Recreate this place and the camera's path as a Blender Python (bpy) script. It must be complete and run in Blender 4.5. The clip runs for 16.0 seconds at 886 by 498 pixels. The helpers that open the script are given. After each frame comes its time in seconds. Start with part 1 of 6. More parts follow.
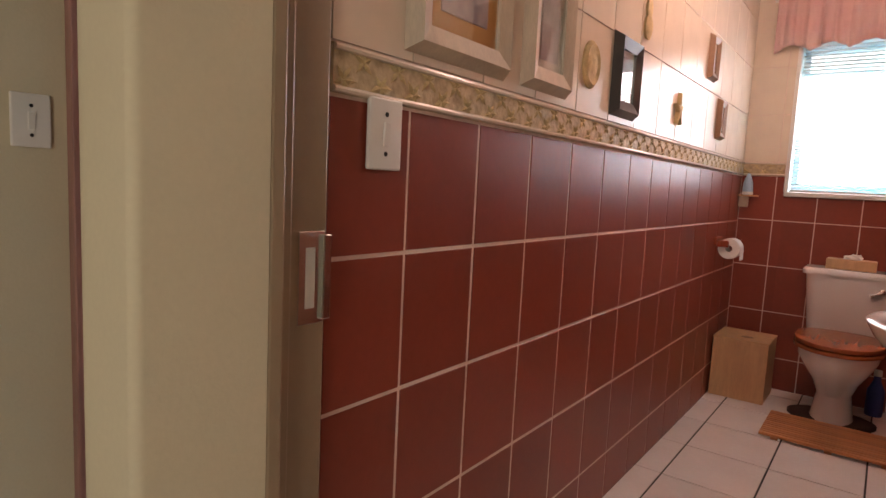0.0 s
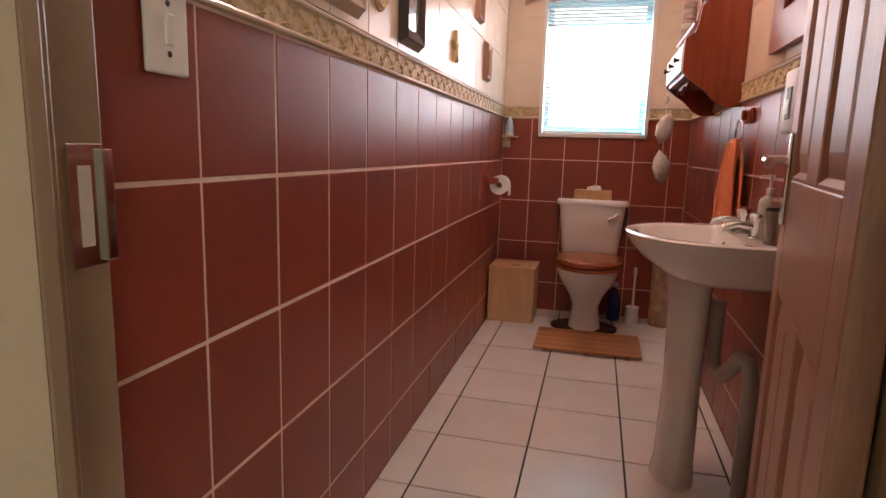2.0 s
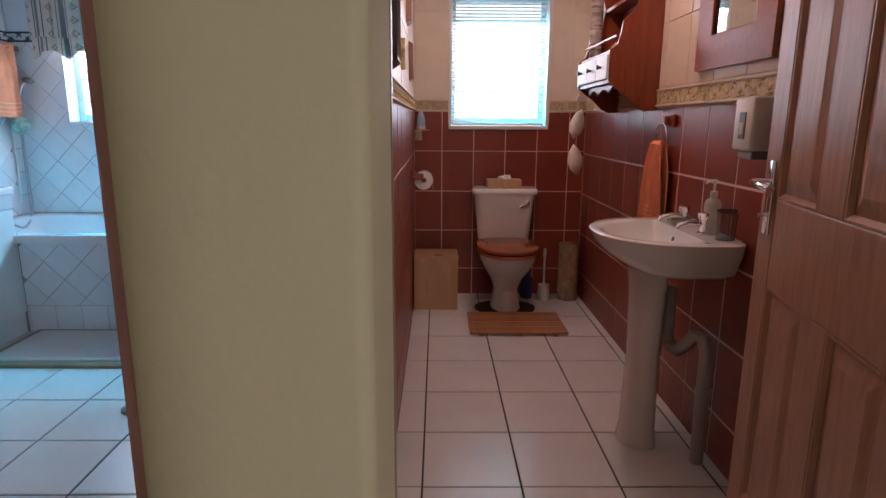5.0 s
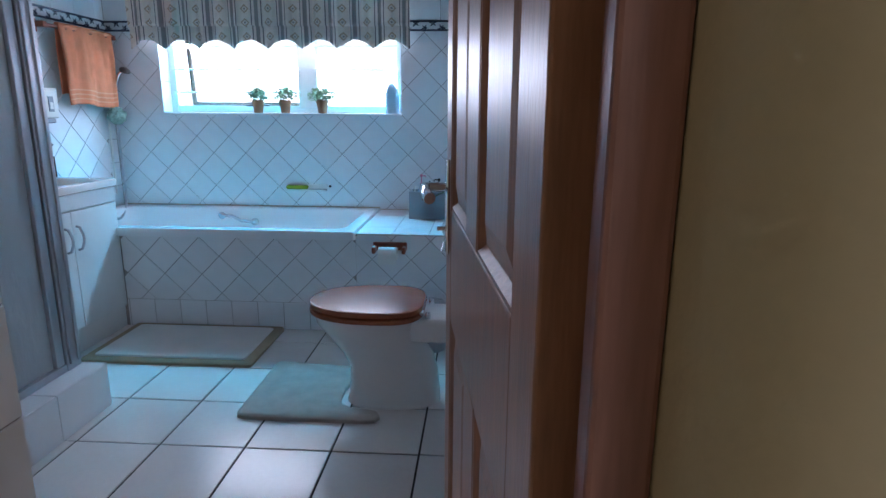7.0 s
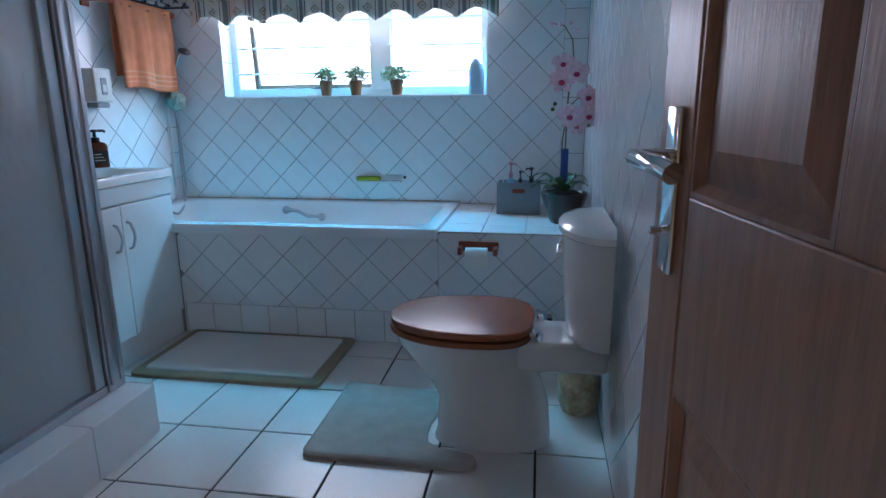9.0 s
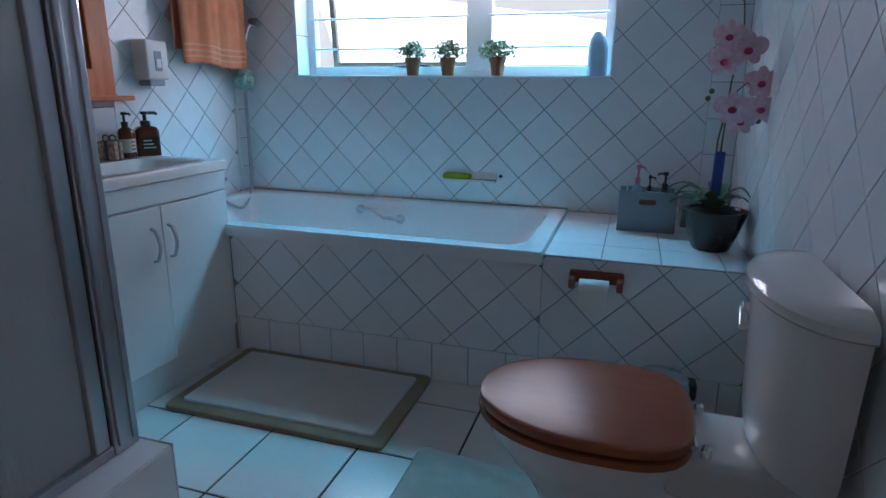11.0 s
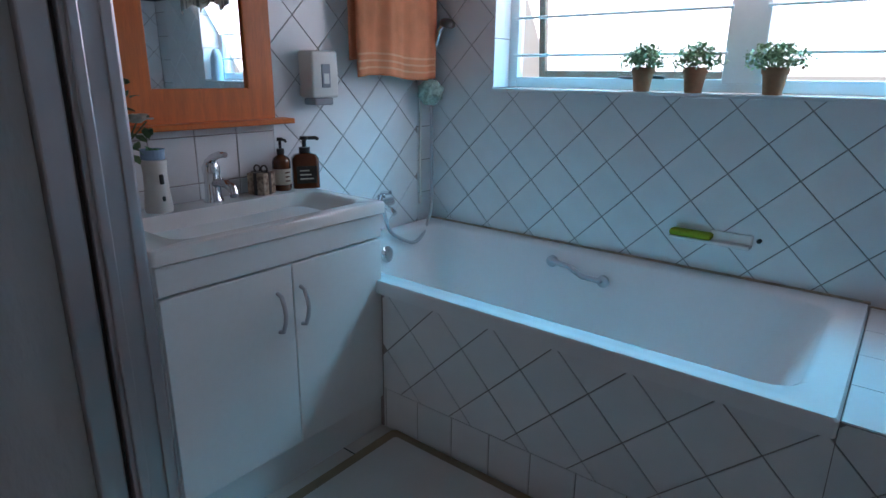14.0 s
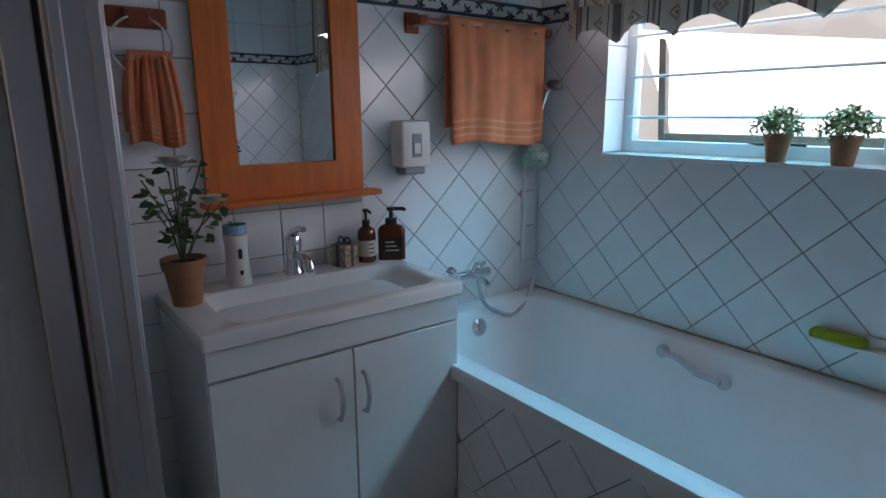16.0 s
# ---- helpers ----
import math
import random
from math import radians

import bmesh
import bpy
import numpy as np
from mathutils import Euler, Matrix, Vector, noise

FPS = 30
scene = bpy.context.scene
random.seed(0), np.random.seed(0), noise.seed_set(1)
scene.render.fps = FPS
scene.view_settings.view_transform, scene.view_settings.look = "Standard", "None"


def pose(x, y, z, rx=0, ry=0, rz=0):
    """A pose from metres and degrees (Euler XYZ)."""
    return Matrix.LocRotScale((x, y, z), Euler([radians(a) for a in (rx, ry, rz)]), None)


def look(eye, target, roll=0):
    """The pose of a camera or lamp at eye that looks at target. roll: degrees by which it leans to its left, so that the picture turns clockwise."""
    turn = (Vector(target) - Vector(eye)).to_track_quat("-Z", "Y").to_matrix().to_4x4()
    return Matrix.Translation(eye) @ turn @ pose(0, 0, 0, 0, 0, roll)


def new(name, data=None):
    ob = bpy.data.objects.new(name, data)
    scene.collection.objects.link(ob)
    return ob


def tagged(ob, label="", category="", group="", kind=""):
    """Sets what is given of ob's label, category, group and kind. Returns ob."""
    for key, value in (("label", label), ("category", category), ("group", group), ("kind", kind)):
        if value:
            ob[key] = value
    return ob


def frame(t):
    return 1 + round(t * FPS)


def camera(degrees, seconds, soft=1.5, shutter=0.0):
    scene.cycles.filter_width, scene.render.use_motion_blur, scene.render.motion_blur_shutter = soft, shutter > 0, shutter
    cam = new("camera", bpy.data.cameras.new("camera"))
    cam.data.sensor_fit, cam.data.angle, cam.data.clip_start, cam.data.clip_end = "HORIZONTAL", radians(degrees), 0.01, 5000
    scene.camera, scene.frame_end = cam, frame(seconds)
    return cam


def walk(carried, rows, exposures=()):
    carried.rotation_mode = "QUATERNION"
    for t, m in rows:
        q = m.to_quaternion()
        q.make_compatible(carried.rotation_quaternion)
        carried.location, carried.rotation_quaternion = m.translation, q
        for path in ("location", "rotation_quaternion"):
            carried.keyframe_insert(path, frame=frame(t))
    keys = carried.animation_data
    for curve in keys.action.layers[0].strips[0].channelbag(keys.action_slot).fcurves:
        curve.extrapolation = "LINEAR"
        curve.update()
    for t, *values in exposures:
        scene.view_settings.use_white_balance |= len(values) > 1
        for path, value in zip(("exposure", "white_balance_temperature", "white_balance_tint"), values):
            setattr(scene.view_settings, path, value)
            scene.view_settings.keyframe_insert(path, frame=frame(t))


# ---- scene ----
cam = camera(73.8, 16.0)
PATH = [
    (0, (0.231, 0.128, 1.142), (-0.963, 1.718, 0.922), 2.8),
    (0.5, (0.222, 0.105, 1.111), (-0.782, 1.819, 0.875), 2.2),
    (1, (0.189, 0.124, 1.082), (-0.672, 1.909, 0.813), 1.9),
    (1.5, (0.145, 0.149, 1.071), (-0.526, 2.008, 0.767), 1.6),
    (2, (0.106, 0.161, 1.066), (-0.381, 2.072, 0.732), 1.7),
    (2.5, (0.075, 0.17, 1.069), (-0.262, 2.109, 0.714), 1.3),
    (3, (-0.004, 0.166, 1.089), (-0.179, 2.124, 0.72), 1.2),
    (3.2, (-0.043, 0.159, 1.097), (-0.164, 2.121, 0.726), 1.2),
    (5.3, (-0.418, 0.034, 1.213), (-0.393, 1.988, 0.79), 0.2),
    (5.5, (-0.457, 0.034, 1.211), (-0.430, 1.988, 0.786), 0.1),
    (6, (-0.546, 0.052, 1.222), (-0.523, 2.003, 0.784), -0.0),
    (6.5, (-0.64, 0.121, 1.226), (-0.687, 2.07, 0.776), 0.3),
    (7, (-0.732, 0.219, 1.208), (-0.851, 2.164, 0.759), 0.4),
    (7.5, (-0.805, 0.325, 1.184), (-0.988, 2.264, 0.731), 0.5),
    (8, (-0.864, 0.438, 1.153), (-1.103, 2.371, 0.698), 0.5),
    (10.3, (-1.071, 1.111, 1.112), (-1.522, 2.994, 0.612), -0.1),
    (10.5, (-1.099, 1.184, 1.132), (-1.588, 3.054, 0.622), 0.5),
    (11, (-1.129, 1.276, 1.134), (-1.711, 3.117, 0.612), 0.5),
    (11.5, (-1.154, 1.361, 1.146), (-1.839, 3.163, 0.616), 0.7),
    (12, (-1.189, 1.451, 1.14), (-1.949, 3.224, 0.61), 0.8),
    (12.5, (-1.24, 1.581, 1.172), (-2.094, 3.306, 0.629), 0.7),
    (13, (-1.308, 1.714, 1.2), (-2.259, 3.385, 0.649), 0.7),
    (13.5, (-1.35, 1.843, 1.228), (-2.415, 3.441, 0.668), 0.7),
    (14, (-1.385, 1.96, 1.251), (-2.573, 3.466, 0.685), 0.7),
    (14.5, (-1.407, 2.045, 1.273), (-2.698, 3.462, 0.701), 0.9),
    (15, (-1.412, 2.115, 1.287), (-2.795, 3.44, 0.727), 0.6),
    (15.5, (-1.404, 2.195, 1.315), (-2.888, 3.434, 0.786), 0.3),
    (16, (-1.365, 2.24, 1.35), (-2.92, 3.417, 0.905), -0.3),
]
EXPO = [(0.0, 0.44, 6500, 10), (3.2, 0.5, 6500, 10), (5.5, -0.2, 5700, 10), (8.0, -0.3, 5650, 10), (10.3, -1.0, 5900, 12), (12.0, -1.15, 6150, 14), (14.0, -1.25, 6550, 16), (16.0, -1.5, 7000, 18)]
walk(cam, [(t, look(eye, target, roll)) for t, eye, target, roll in PATH], EXPO)

# ---- light ----
world = bpy.data.worlds.new("sky")
scene.world = world
world.use_nodes = True
wn = world.node_tree
sky = wn.nodes.new("ShaderNodeTexSky")
sky.sky_type, sky.sun_disc = "NISHITA", False
sky.sun_elevation, sky.sun_rotation = radians(42), radians(20)
wn.links.new(sky.outputs[0], wn.nodes["Background"].inputs[0])
wn.nodes["Background"].inputs[1].default_value = 0.08


def area(name, m, w, h, power, colour):
    d = bpy.data.lights.new(name, "AREA")
    d.shape, d.size, d.size_y, d.energy, d.color = "RECTANGLE", w, h, power, colour
    ob = new(name, d)
    ob.matrix_world = m
    return ob


# daylight in the window openings
area("bathroom_window_light", look((-2.05, 4.30, 1.56), (-2.2, 2.6, 0.5)), 1.55, 0.70, 36, (0.90, 0.86, 1.0))
# clear sky above the neighbouring wall, seen steeply through the bathroom window
area("open_sky_light", look((-2.0, 5.7, 4.2), (-2.0, 4.25, 1.7)), 4.2, 1.9, 1400, (0.02, 0.62, 1.0))
area("toilet_window_light", look((0.05, 4.30, 1.6), (0.05, 2.5, 0.7)), 0.62, 0.78, 11, (1.0, 0.84, 0.88))
# warm fill lamp added in the unseen hall, before an assumed opening
area("hall_fill_light", look((1.0, -1.9, 1.5), (0.0, 0.6, 1.1)), 1.0, 1.9, 18.5, (1.0, 0.86, 0.72))
bulb = bpy.data.lights.new("toilet_ceiling_lamp", "POINT")
bulb.energy, bulb.color, bulb.shadow_soft_size = 18, (1.0, 0.63, 0.52), 0.05
new("toilet_ceiling_lamp", bulb).location = (0.02, 2.62, 2.36)

# ---- materials ----
def mat(name, colour, rough=0.5, metal=0.0, vary=0.10, scale=6.0, grain=60.0, bump=0.0, island=0.0, spec=0.5, coat=0.0, stretch=(1, 1, 1), second=None, trans=0.0, objrand=0.0, coords="Object"):
    m = bpy.data.materials.new(name)
    m.use_nodes = True
    nt = m.node_tree
    b = nt.nodes["Principled BSDF"]
    b.inputs["Roughness"].default_value = rough
    b.inputs["Metallic"].default_value = metal
    b.inputs["Specular IOR Level"].default_value = spec
    b.inputs["Coat Weight"].default_value = coat
    b.inputs["Transmission Weight"].default_value = trans
    tc = nt.nodes.new("ShaderNodeTexCoord")
    mp = nt.nodes.new("ShaderNodeMapping")
    mp.inputs["Scale"].default_value = stretch
    nt.links.new(tc.outputs[coords], mp.inputs[0])
    n1 = nt.nodes.new("ShaderNodeTexNoise")
    n1.inputs["Scale"].default_value = scale
    n1.inputs["Detail"].default_value = 5
    n2 = nt.nodes.new("ShaderNodeTexNoise")
    n2.inputs["Scale"].default_value = grain
    n2.inputs["Detail"].default_value = 4
    for n in (n1, n2):
        nt.links.new(mp.outputs[0], n.inputs["Vector"])
    lo = tuple(c * (1 - vary) for c in colour) if second is None else second
    hi = tuple(min(1, c * (1 + vary)) for c in colour)
    ramp = nt.nodes.new("ShaderNodeValToRGB")
    ramp.color_ramp.elements[0].position, ramp.color_ramp.elements[1].position = 0.3, 0.7
    ramp.color_ramp.elements[0].color, ramp.color_ramp.elements[1].color = (*lo, 1), (*hi, 1)
    mixv = nt.nodes.new("ShaderNodeMath")
    mixv.operation = "MULTIPLY_ADD"
    nt.links.new(n2.outputs[0], mixv.inputs[0])
    mixv.inputs[1].default_value = 0.35
    add = nt.nodes.new("ShaderNodeMath")
    add.operation = "MULTIPLY"
    add.inputs[1].default_value = 0.65
    nt.links.new(n1.outputs[0], add.inputs[0])
    nt.links.new(add.outputs[0], mixv.inputs[2])
    nt.links.new(mixv.outputs[0], ramp.inputs[0])
    out = ramp.outputs[0]
    if objrand:
        oi = nt.nodes.new("ShaderNodeObjectInfo")
        mr = nt.nodes.new("ShaderNodeMapRange")
        mr.inputs[3].default_value, mr.inputs[4].default_value = 1 - objrand, 1 + objrand
        nt.links.new(oi.outputs["Random"], mr.inputs[0])
        hsv = nt.nodes.new("ShaderNodeHueSaturation")
        nt.links.new(mr.outputs[0], hsv.inputs["Value"])
        nt.links.new(out, hsv.inputs["Color"])
        out = hsv.outputs[0]
    if island:
        ge = nt.nodes.new("ShaderNodeNewGeometry")
        mr = nt.nodes.new("ShaderNodeMapRange")
        mr.inputs[3].default_value, mr.inputs[4].default_value = 1 - island, 1 + island
        nt.links.new(ge.outputs["Random Per Island"], mr.inputs[0])
        hsv = nt.nodes.new("ShaderNodeHueSaturation")
        nt.links.new(mr.outputs[0], hsv.inputs["Value"])
        nt.links.new(out, hsv.inputs["Color"])
        out = hsv.outputs[0]
    nt.links.new(out, b.inputs["Base Color"])
    rr = nt.nodes.new("ShaderNodeMapRange")
    rr.inputs[3].default_value, rr.inputs[4].default_value = max(0.02, rough - 0.06), min(1, rough + 0.08)
    nt.links.new(n1.outputs[0], rr.inputs[0])
    nt.links.new(rr.outputs[0], b.inputs["Roughness"])
    if bump:
        bp = nt.nodes.new("ShaderNodeBump")
        bp.inputs["Strength"].default_value = bump
        bp.inputs["Distance"].default_value = 0.004
        nt.links.new(n2.outputs[0], bp.inputs["Height"])
        nt.links.new(bp.outputs[0], b.inputs["Normal"])
    return m


def glow(name, colour, strength):
    m = bpy.data.materials.new(name)
    m.use_nodes = True
    nt = m.node_tree
    nt.nodes.clear()
    e = nt.nodes.new("ShaderNodeEmission")
    e.inputs[0].default_value, e.inputs[1].default_value = (*colour, 1), strength
    o = nt.nodes.new("ShaderNodeOutputMaterial")
    nt.links.new(e.outputs[0], o.inputs[0])
    return m


def fabric_pattern(name, base, dark, warm, pitch):
    """Upholstery print: broad and narrow upright stripes with rows of small diamond motifs."""
    m = mat(name, base, 0.9, vary=0.08, grain=300, bump=0.3)
    nt = m.node_tree
    b = nt.nodes["Principled BSDF"]
    src = b.inputs["Base Color"].links[0].from_socket
    tc = nt.nodes.new("ShaderNodeTexCoord")
    sep = nt.nodes.new("ShaderNodeSeparateXYZ")
    nt.links.new(tc.outputs["Object"], sep.inputs[0])

    def math_node(op, a, bb=None):
        n = nt.nodes.new("ShaderNodeMath")
        n.operation = op
        for i, v in enumerate((a, bb)):
            if v is None:
                continue
            if isinstance(v, (int, float)):
                n.inputs[i].default_value = v
            else:
                nt.links.new(v, n.inputs[i])
        return n.outputs[0]
    fx = math_node("FRACT", math_node("MULTIPLY", sep.outputs[0], 1 / pitch))
    fz = math_node("FRACT", math_node("MULTIPLY", sep.outputs[2], 1.9 / pitch))
    wide = math_node("LESS_THAN", math_node("ABSOLUTE", math_node("SUBTRACT", fx, 0.15)), 0.075)
    thin = math_node("LESS_THAN", math_node("ABSOLUTE", math_node("SUBTRACT", fx, 0.33)), 0.018)
    thin2 = math_node("LESS_THAN", math_node("ABSOLUTE", math_node("SUBTRACT", fx, 0.97)), 0.018)
    dx = math_node("ABSOLUTE", math_node("SUBTRACT", fx, 0.65))
    dz = math_node("ABSOLUTE", math_node("SUBTRACT", fz, 0.5))
    dia = math_node("ADD", math_node("MULTIPLY", dx, 1.9), dz)
    ring = math_node("MULTIPLY", math_node("LESS_THAN", dia, 0.34), math_node("GREATER_THAN", dia, 0.2))
    dot = math_node("LESS_THAN", dia, 0.1)
    stripes = math_node("MAXIMUM", math_node("MULTIPLY", wide, 0.75), math_node("MAXIMUM", thin, thin2))
    mix1 = nt.nodes.new("ShaderNodeMixRGB")
    nt.links.new(math_node("MULTIPLY", stripes, 0.95), mix1.inputs[0])
    nt.links.new(src, mix1.inputs[1])
    mix1.inputs[2].default_value = (*dark, 1)
    mix2 = nt.nodes.new("ShaderNodeMixRGB")
    nt.links.new(math_node("MULTIPLY", ring, 0.7), mix2.inputs[0])
    nt.links.new(mix1.outputs[0], mix2.inputs[1])
    mix2.inputs[2].default_value = (*warm, 1)
    mix3 = nt.nodes.new("ShaderNodeMixRGB")
    nt.links.new(math_node("MULTIPLY", dot, 0.75), mix3.inputs[0])
    nt.links.new(mix2.outputs[0], mix3.inputs[1])
    mix3.inputs[2].default_value = (*dark, 1)
    nt.links.new(mix3.outputs[0], b.inputs["Base Color"])
    b.inputs["Transmission Weight"].default_value = 0.0
    return m


WOODS = (4, 4, 0.35)
M_WHITE_TILE = mat("white glazed tile", (0.78, 0.79, 0.80), 0.12, vary=0.03, objrand=0.03, bump=0.05, grain=9)
M_GREY_GROUT = mat("grey grout", (0.31, 0.29, 0.28), 0.9, vary=0.25, grain=90)
M_RED_TILE = mat("oxblood glazed tile", (0.23, 0.044, 0.025), 0.33, vary=0.14, scale=3.5, grain=40, objrand=0.07, bump=0.06)
M_PINK_GROUT = mat("pale pink grout", (0.74, 0.58, 0.50), 0.9, vary=0.15)
M_CREAM_TILE = mat("cream glazed tile", (0.72, 0.62, 0.50), 0.22, vary=0.04, objrand=0.02, bump=0.05, grain=12)
M_FLOOR_TILE = mat("white ceramic floor tile", (0.74, 0.70, 0.66), 0.17, vary=0.05, scale=4, grain=50, objrand=0.03, bump=0.08)
M_DARK_GROUT = mat("dark floor grout", (0.045, 0.042, 0.040), 0.95, vary=0.3)
M_BORDER = mat("embossed sandstone border", (0.52, 0.42, 0.26), 0.6, vary=0.3, scale=40, grain=55, bump=1.0, second=(0.30, 0.22, 0.12))
M_YELLOW = mat("yellow cream plaster", (0.60, 0.54, 0.39), 0.85, vary=0.05, scale=3, grain=120, bump=0.12)
M_WHITE_PAINT = mat("white plaster", (0.76, 0.74, 0.72), 0.85, vary=0.04, scale=3, grain=120, bump=0.1)
M_FRAME_BROWN = mat("taupe gloss paint", (0.30, 0.225, 0.15), 0.32, vary=0.08, scale=5, bump=0.05)
M_FRAME_RED = mat("red brown gloss painted frame", (0.34, 0.175, 0.155), 0.35, vary=0.25, stretch=WOODS, scale=8, grain=40, bump=0.1)
M_DOOR = mat("varnished pine door", (0.42, 0.225, 0.15), 0.36, vary=0.25, stretch=(6, 6, 0.5), scale=9, grain=40, bump=0.12)
M_CHERRY = mat("cherry stained wood", (0.26, 0.055, 0.022), 0.3, vary=0.3, stretch=(5, 5, 0.6), scale=8, grain=40, bump=0.08)
M_PINE = mat("orange varnished pine", (0.66, 0.155, 0.025), 0.4, vary=0.2, stretch=(5, 0.6, 5), scale=8, grain=40, bump=0.1)
M_SEAT = mat("mahogany seat", (0.29, 0.082, 0.028), 0.25, vary=0.11, stretch=(0.8, 6, 6), scale=8, grain=40)
M_SEAT.node_tree.nodes["Map Range"].inputs[3].default_value = 0.23
M_SEAT.node_tree.nodes["Map Range"].inputs[4].default_value = 0.26
M_SLAT = mat("teak slat", (0.42, 0.19, 0.075), 0.45, vary=0.3, stretch=(0.6, 6, 6), scale=9, grain=40, bump=0.15, objrand=0.15)
M_PLY = mat("light plywood box", (0.55, 0.33, 0.17), 0.5, vary=0.15, stretch=(4, 4, 0.6), scale=8, bump=0.1)
M_CERAMIC = mat("white vitreous china", (0.80, 0.79, 0.77), 0.07, vary=0.02, coat=0.3)
M_ACRYLIC = mat("white bath acrylic", (0.80, 0.81, 0.82), 0.12, vary=0.02)
M_CHROME = mat("chrome", (0.75, 0.76, 0.78), 0.09, 1.0, vary=0.03)
M_ALU = mat("silver anodised aluminium", (0.52, 0.52, 0.55), 0.34, 0.85, vary=0.05, stretch=(1, 1, 0.1), grain=80)
M_GREY_PIPE = mat("grey plastic pipe", (0.42, 0.39, 0.37), 0.5, vary=0.08)
M_BLACK = mat("black plastic", (0.015, 0.015, 0.016), 0.35)
M_WHITE_PLASTIC = mat("white plastic", (0.72, 0.71, 0.67), 0.35, vary=0.03)
M_GREY_PLASTIC = mat("grey plastic", (0.26, 0.28, 0.31), 0.45, vary=0.05)
M_CAB = mat("white lacquered board", (0.76, 0.79, 0.79), 0.3, vary=0.03)
M_TOWEL = mat("orange terry towel", (0.82, 0.29, 0.15), 1.0, vary=0.16, scale=12, grain=380, bump=1.0, spec=0.1)
M_TOWEL_BAND = mat("pale orange towel band", (0.86, 0.42, 0.25), 1.0, vary=0.1, grain=300, bump=0.6, spec=0.1)
M_MAT_WHITE = mat("white chenille mat", (0.78, 0.73, 0.69), 1.0, vary=0.06, grain=420, bump=1.0, spec=0.1)
M_MAT_TAN = mat("tan mat border", (0.40, 0.31, 0.21), 1.0, vary=0.18, grain=420, bump=1.0, spec=0.1)
M_MAT_GREY = mat("taupe grey plush mat", (0.47, 0.42, 0.37), 1.0, vary=0.15, scale=14, grain=420, bump=1.0, spec=0.1)
M_PAPER = mat("white paper", (0.80, 0.79, 0.76), 0.95, vary=0.03, grain=120, bump=0.3)
M_TERRA = mat("terracotta", (0.34, 0.16, 0.085), 0.8, vary=0.2, bump=0.3)
M_SOIL = mat("dark potting soil", (0.03, 0.022, 0.016), 1.0, vary=0.4, bump=1.0)
M_LEAF = mat("pale frosted green leaf", (0.25, 0.36, 0.20), 0.5, vary=0.35, scale=30, island=0.4)
M_LEAF_DARK = mat("dark green leaf", (0.06, 0.11, 0.045), 0.4, vary=0.3, scale=30, island=0.3)
M_STEM = mat("plant stem", (0.09, 0.10, 0.04), 0.6)
M_PETAL = mat("white petal", (0.78, 0.75, 0.66), 0.7, vary=0.06)
M_ORCHID = mat("pale pink orchid petal", (0.84, 0.72, 0.76), 0.6, vary=0.06, scale=45, grain=160, second=(0.66, 0.34, 0.47))
M_ORCHID_MID = mat("magenta orchid heart", (0.40, 0.03, 0.10), 0.6, vary=0.3)
M_AMBER = mat("brown amber glass", (0.10, 0.025, 0.008), 0.08, vary=0.1, coat=0.4)
M_LABEL = mat("pale label", (0.62, 0.56, 0.46), 0.7)
M_BLUE = mat("pale blue plastic", (0.38, 0.55, 0.68), 0.35, vary=0.05)
M_BLUE_DARK = mat("dark blue ribbon", (0.03, 0.05, 0.22), 0.6)
M_GREEN = mat("lime green sponge", (0.24, 0.31, 0.015), 0.9, vary=0.2, bump=0.6)
M_SAGE = mat("pale green net sponge", (0.30, 0.42, 0.36), 1.0, vary=0.25, scale=60, bump=1.0)
M_GLASS = bpy.data.materials.new("clear glass")
M_GLASS.use_nodes = True
gb = M_GLASS.node_tree.nodes["Principled BSDF"]
gb.inputs["Transmission Weight"].default_value, gb.inputs["Roughness"].default_value, gb.inputs["IOR"].default_value = 1.0, 0.02, 1.45
M_FROST = mat("rippled obscure glass", (0.80, 0.84, 0.86), 0.30, vary=0.02, trans=0.6, stretch=(1, 1, 0.35), grain=28, bump=1.0)
M_MIRROR = mat("mirror glass", (0.86, 0.88, 0.88), 0.02, 1.0, vary=0.0)
M_MIRROR.node_tree.nodes["Map Range"].inputs[3].default_value = 0.012
M_MIRROR.node_tree.nodes["Map Range"].inputs[4].default_value = 0.018
M_SHELL = mat("white shell", (0.72, 0.68, 0.62), 0.4, vary=0.1, scale=30, bump=0.3)
M_STONE = mat("carved sandstone ornament", (0.55, 0.42, 0.22), 0.8, vary=0.25, scale=30, bump=0.6)
M_PIC_FRAME = mat("limewashed frame", (0.55, 0.46, 0.35), 0.6, vary=0.15, stretch=(4, 1, 4), bump=0.2)
M_PIC_DARK = mat("dark pewter frame", (0.055, 0.048, 0.045), 0.3, vary=0.2)
M_PIC_WOOD = mat("brown moulded frame", (0.24, 0.13, 0.07), 0.5, vary=0.25)
M_MOUNT = mat("ochre card mount", (0.50, 0.27, 0.08), 0.9)
M_BLUE_TILE = mat("blue grey relief tile", (0.60, 0.61, 0.62), 0.15, vary=0.05)
M_NAVY = mat("navy tile motif", (0.05, 0.06, 0.09), 0.2, vary=0.2)
M_VALANCE = fabric_pattern("patterned tapestry fabric", (0.74, 0.64, 0.55), (0.10, 0.09, 0.10), (0.34, 0.20, 0.10), 0.155)
M_VALANCE_PINK = mat("pink flowered fabric", (0.46, 0.27, 0.26), 0.95, vary=0.3, scale=9, grain=200, bump=0.4, second=(0.62, 0.44, 0.40))
M_GLOW_CARD = glow("plain white glow", (1.0, 1.0, 1.0), 2.2)
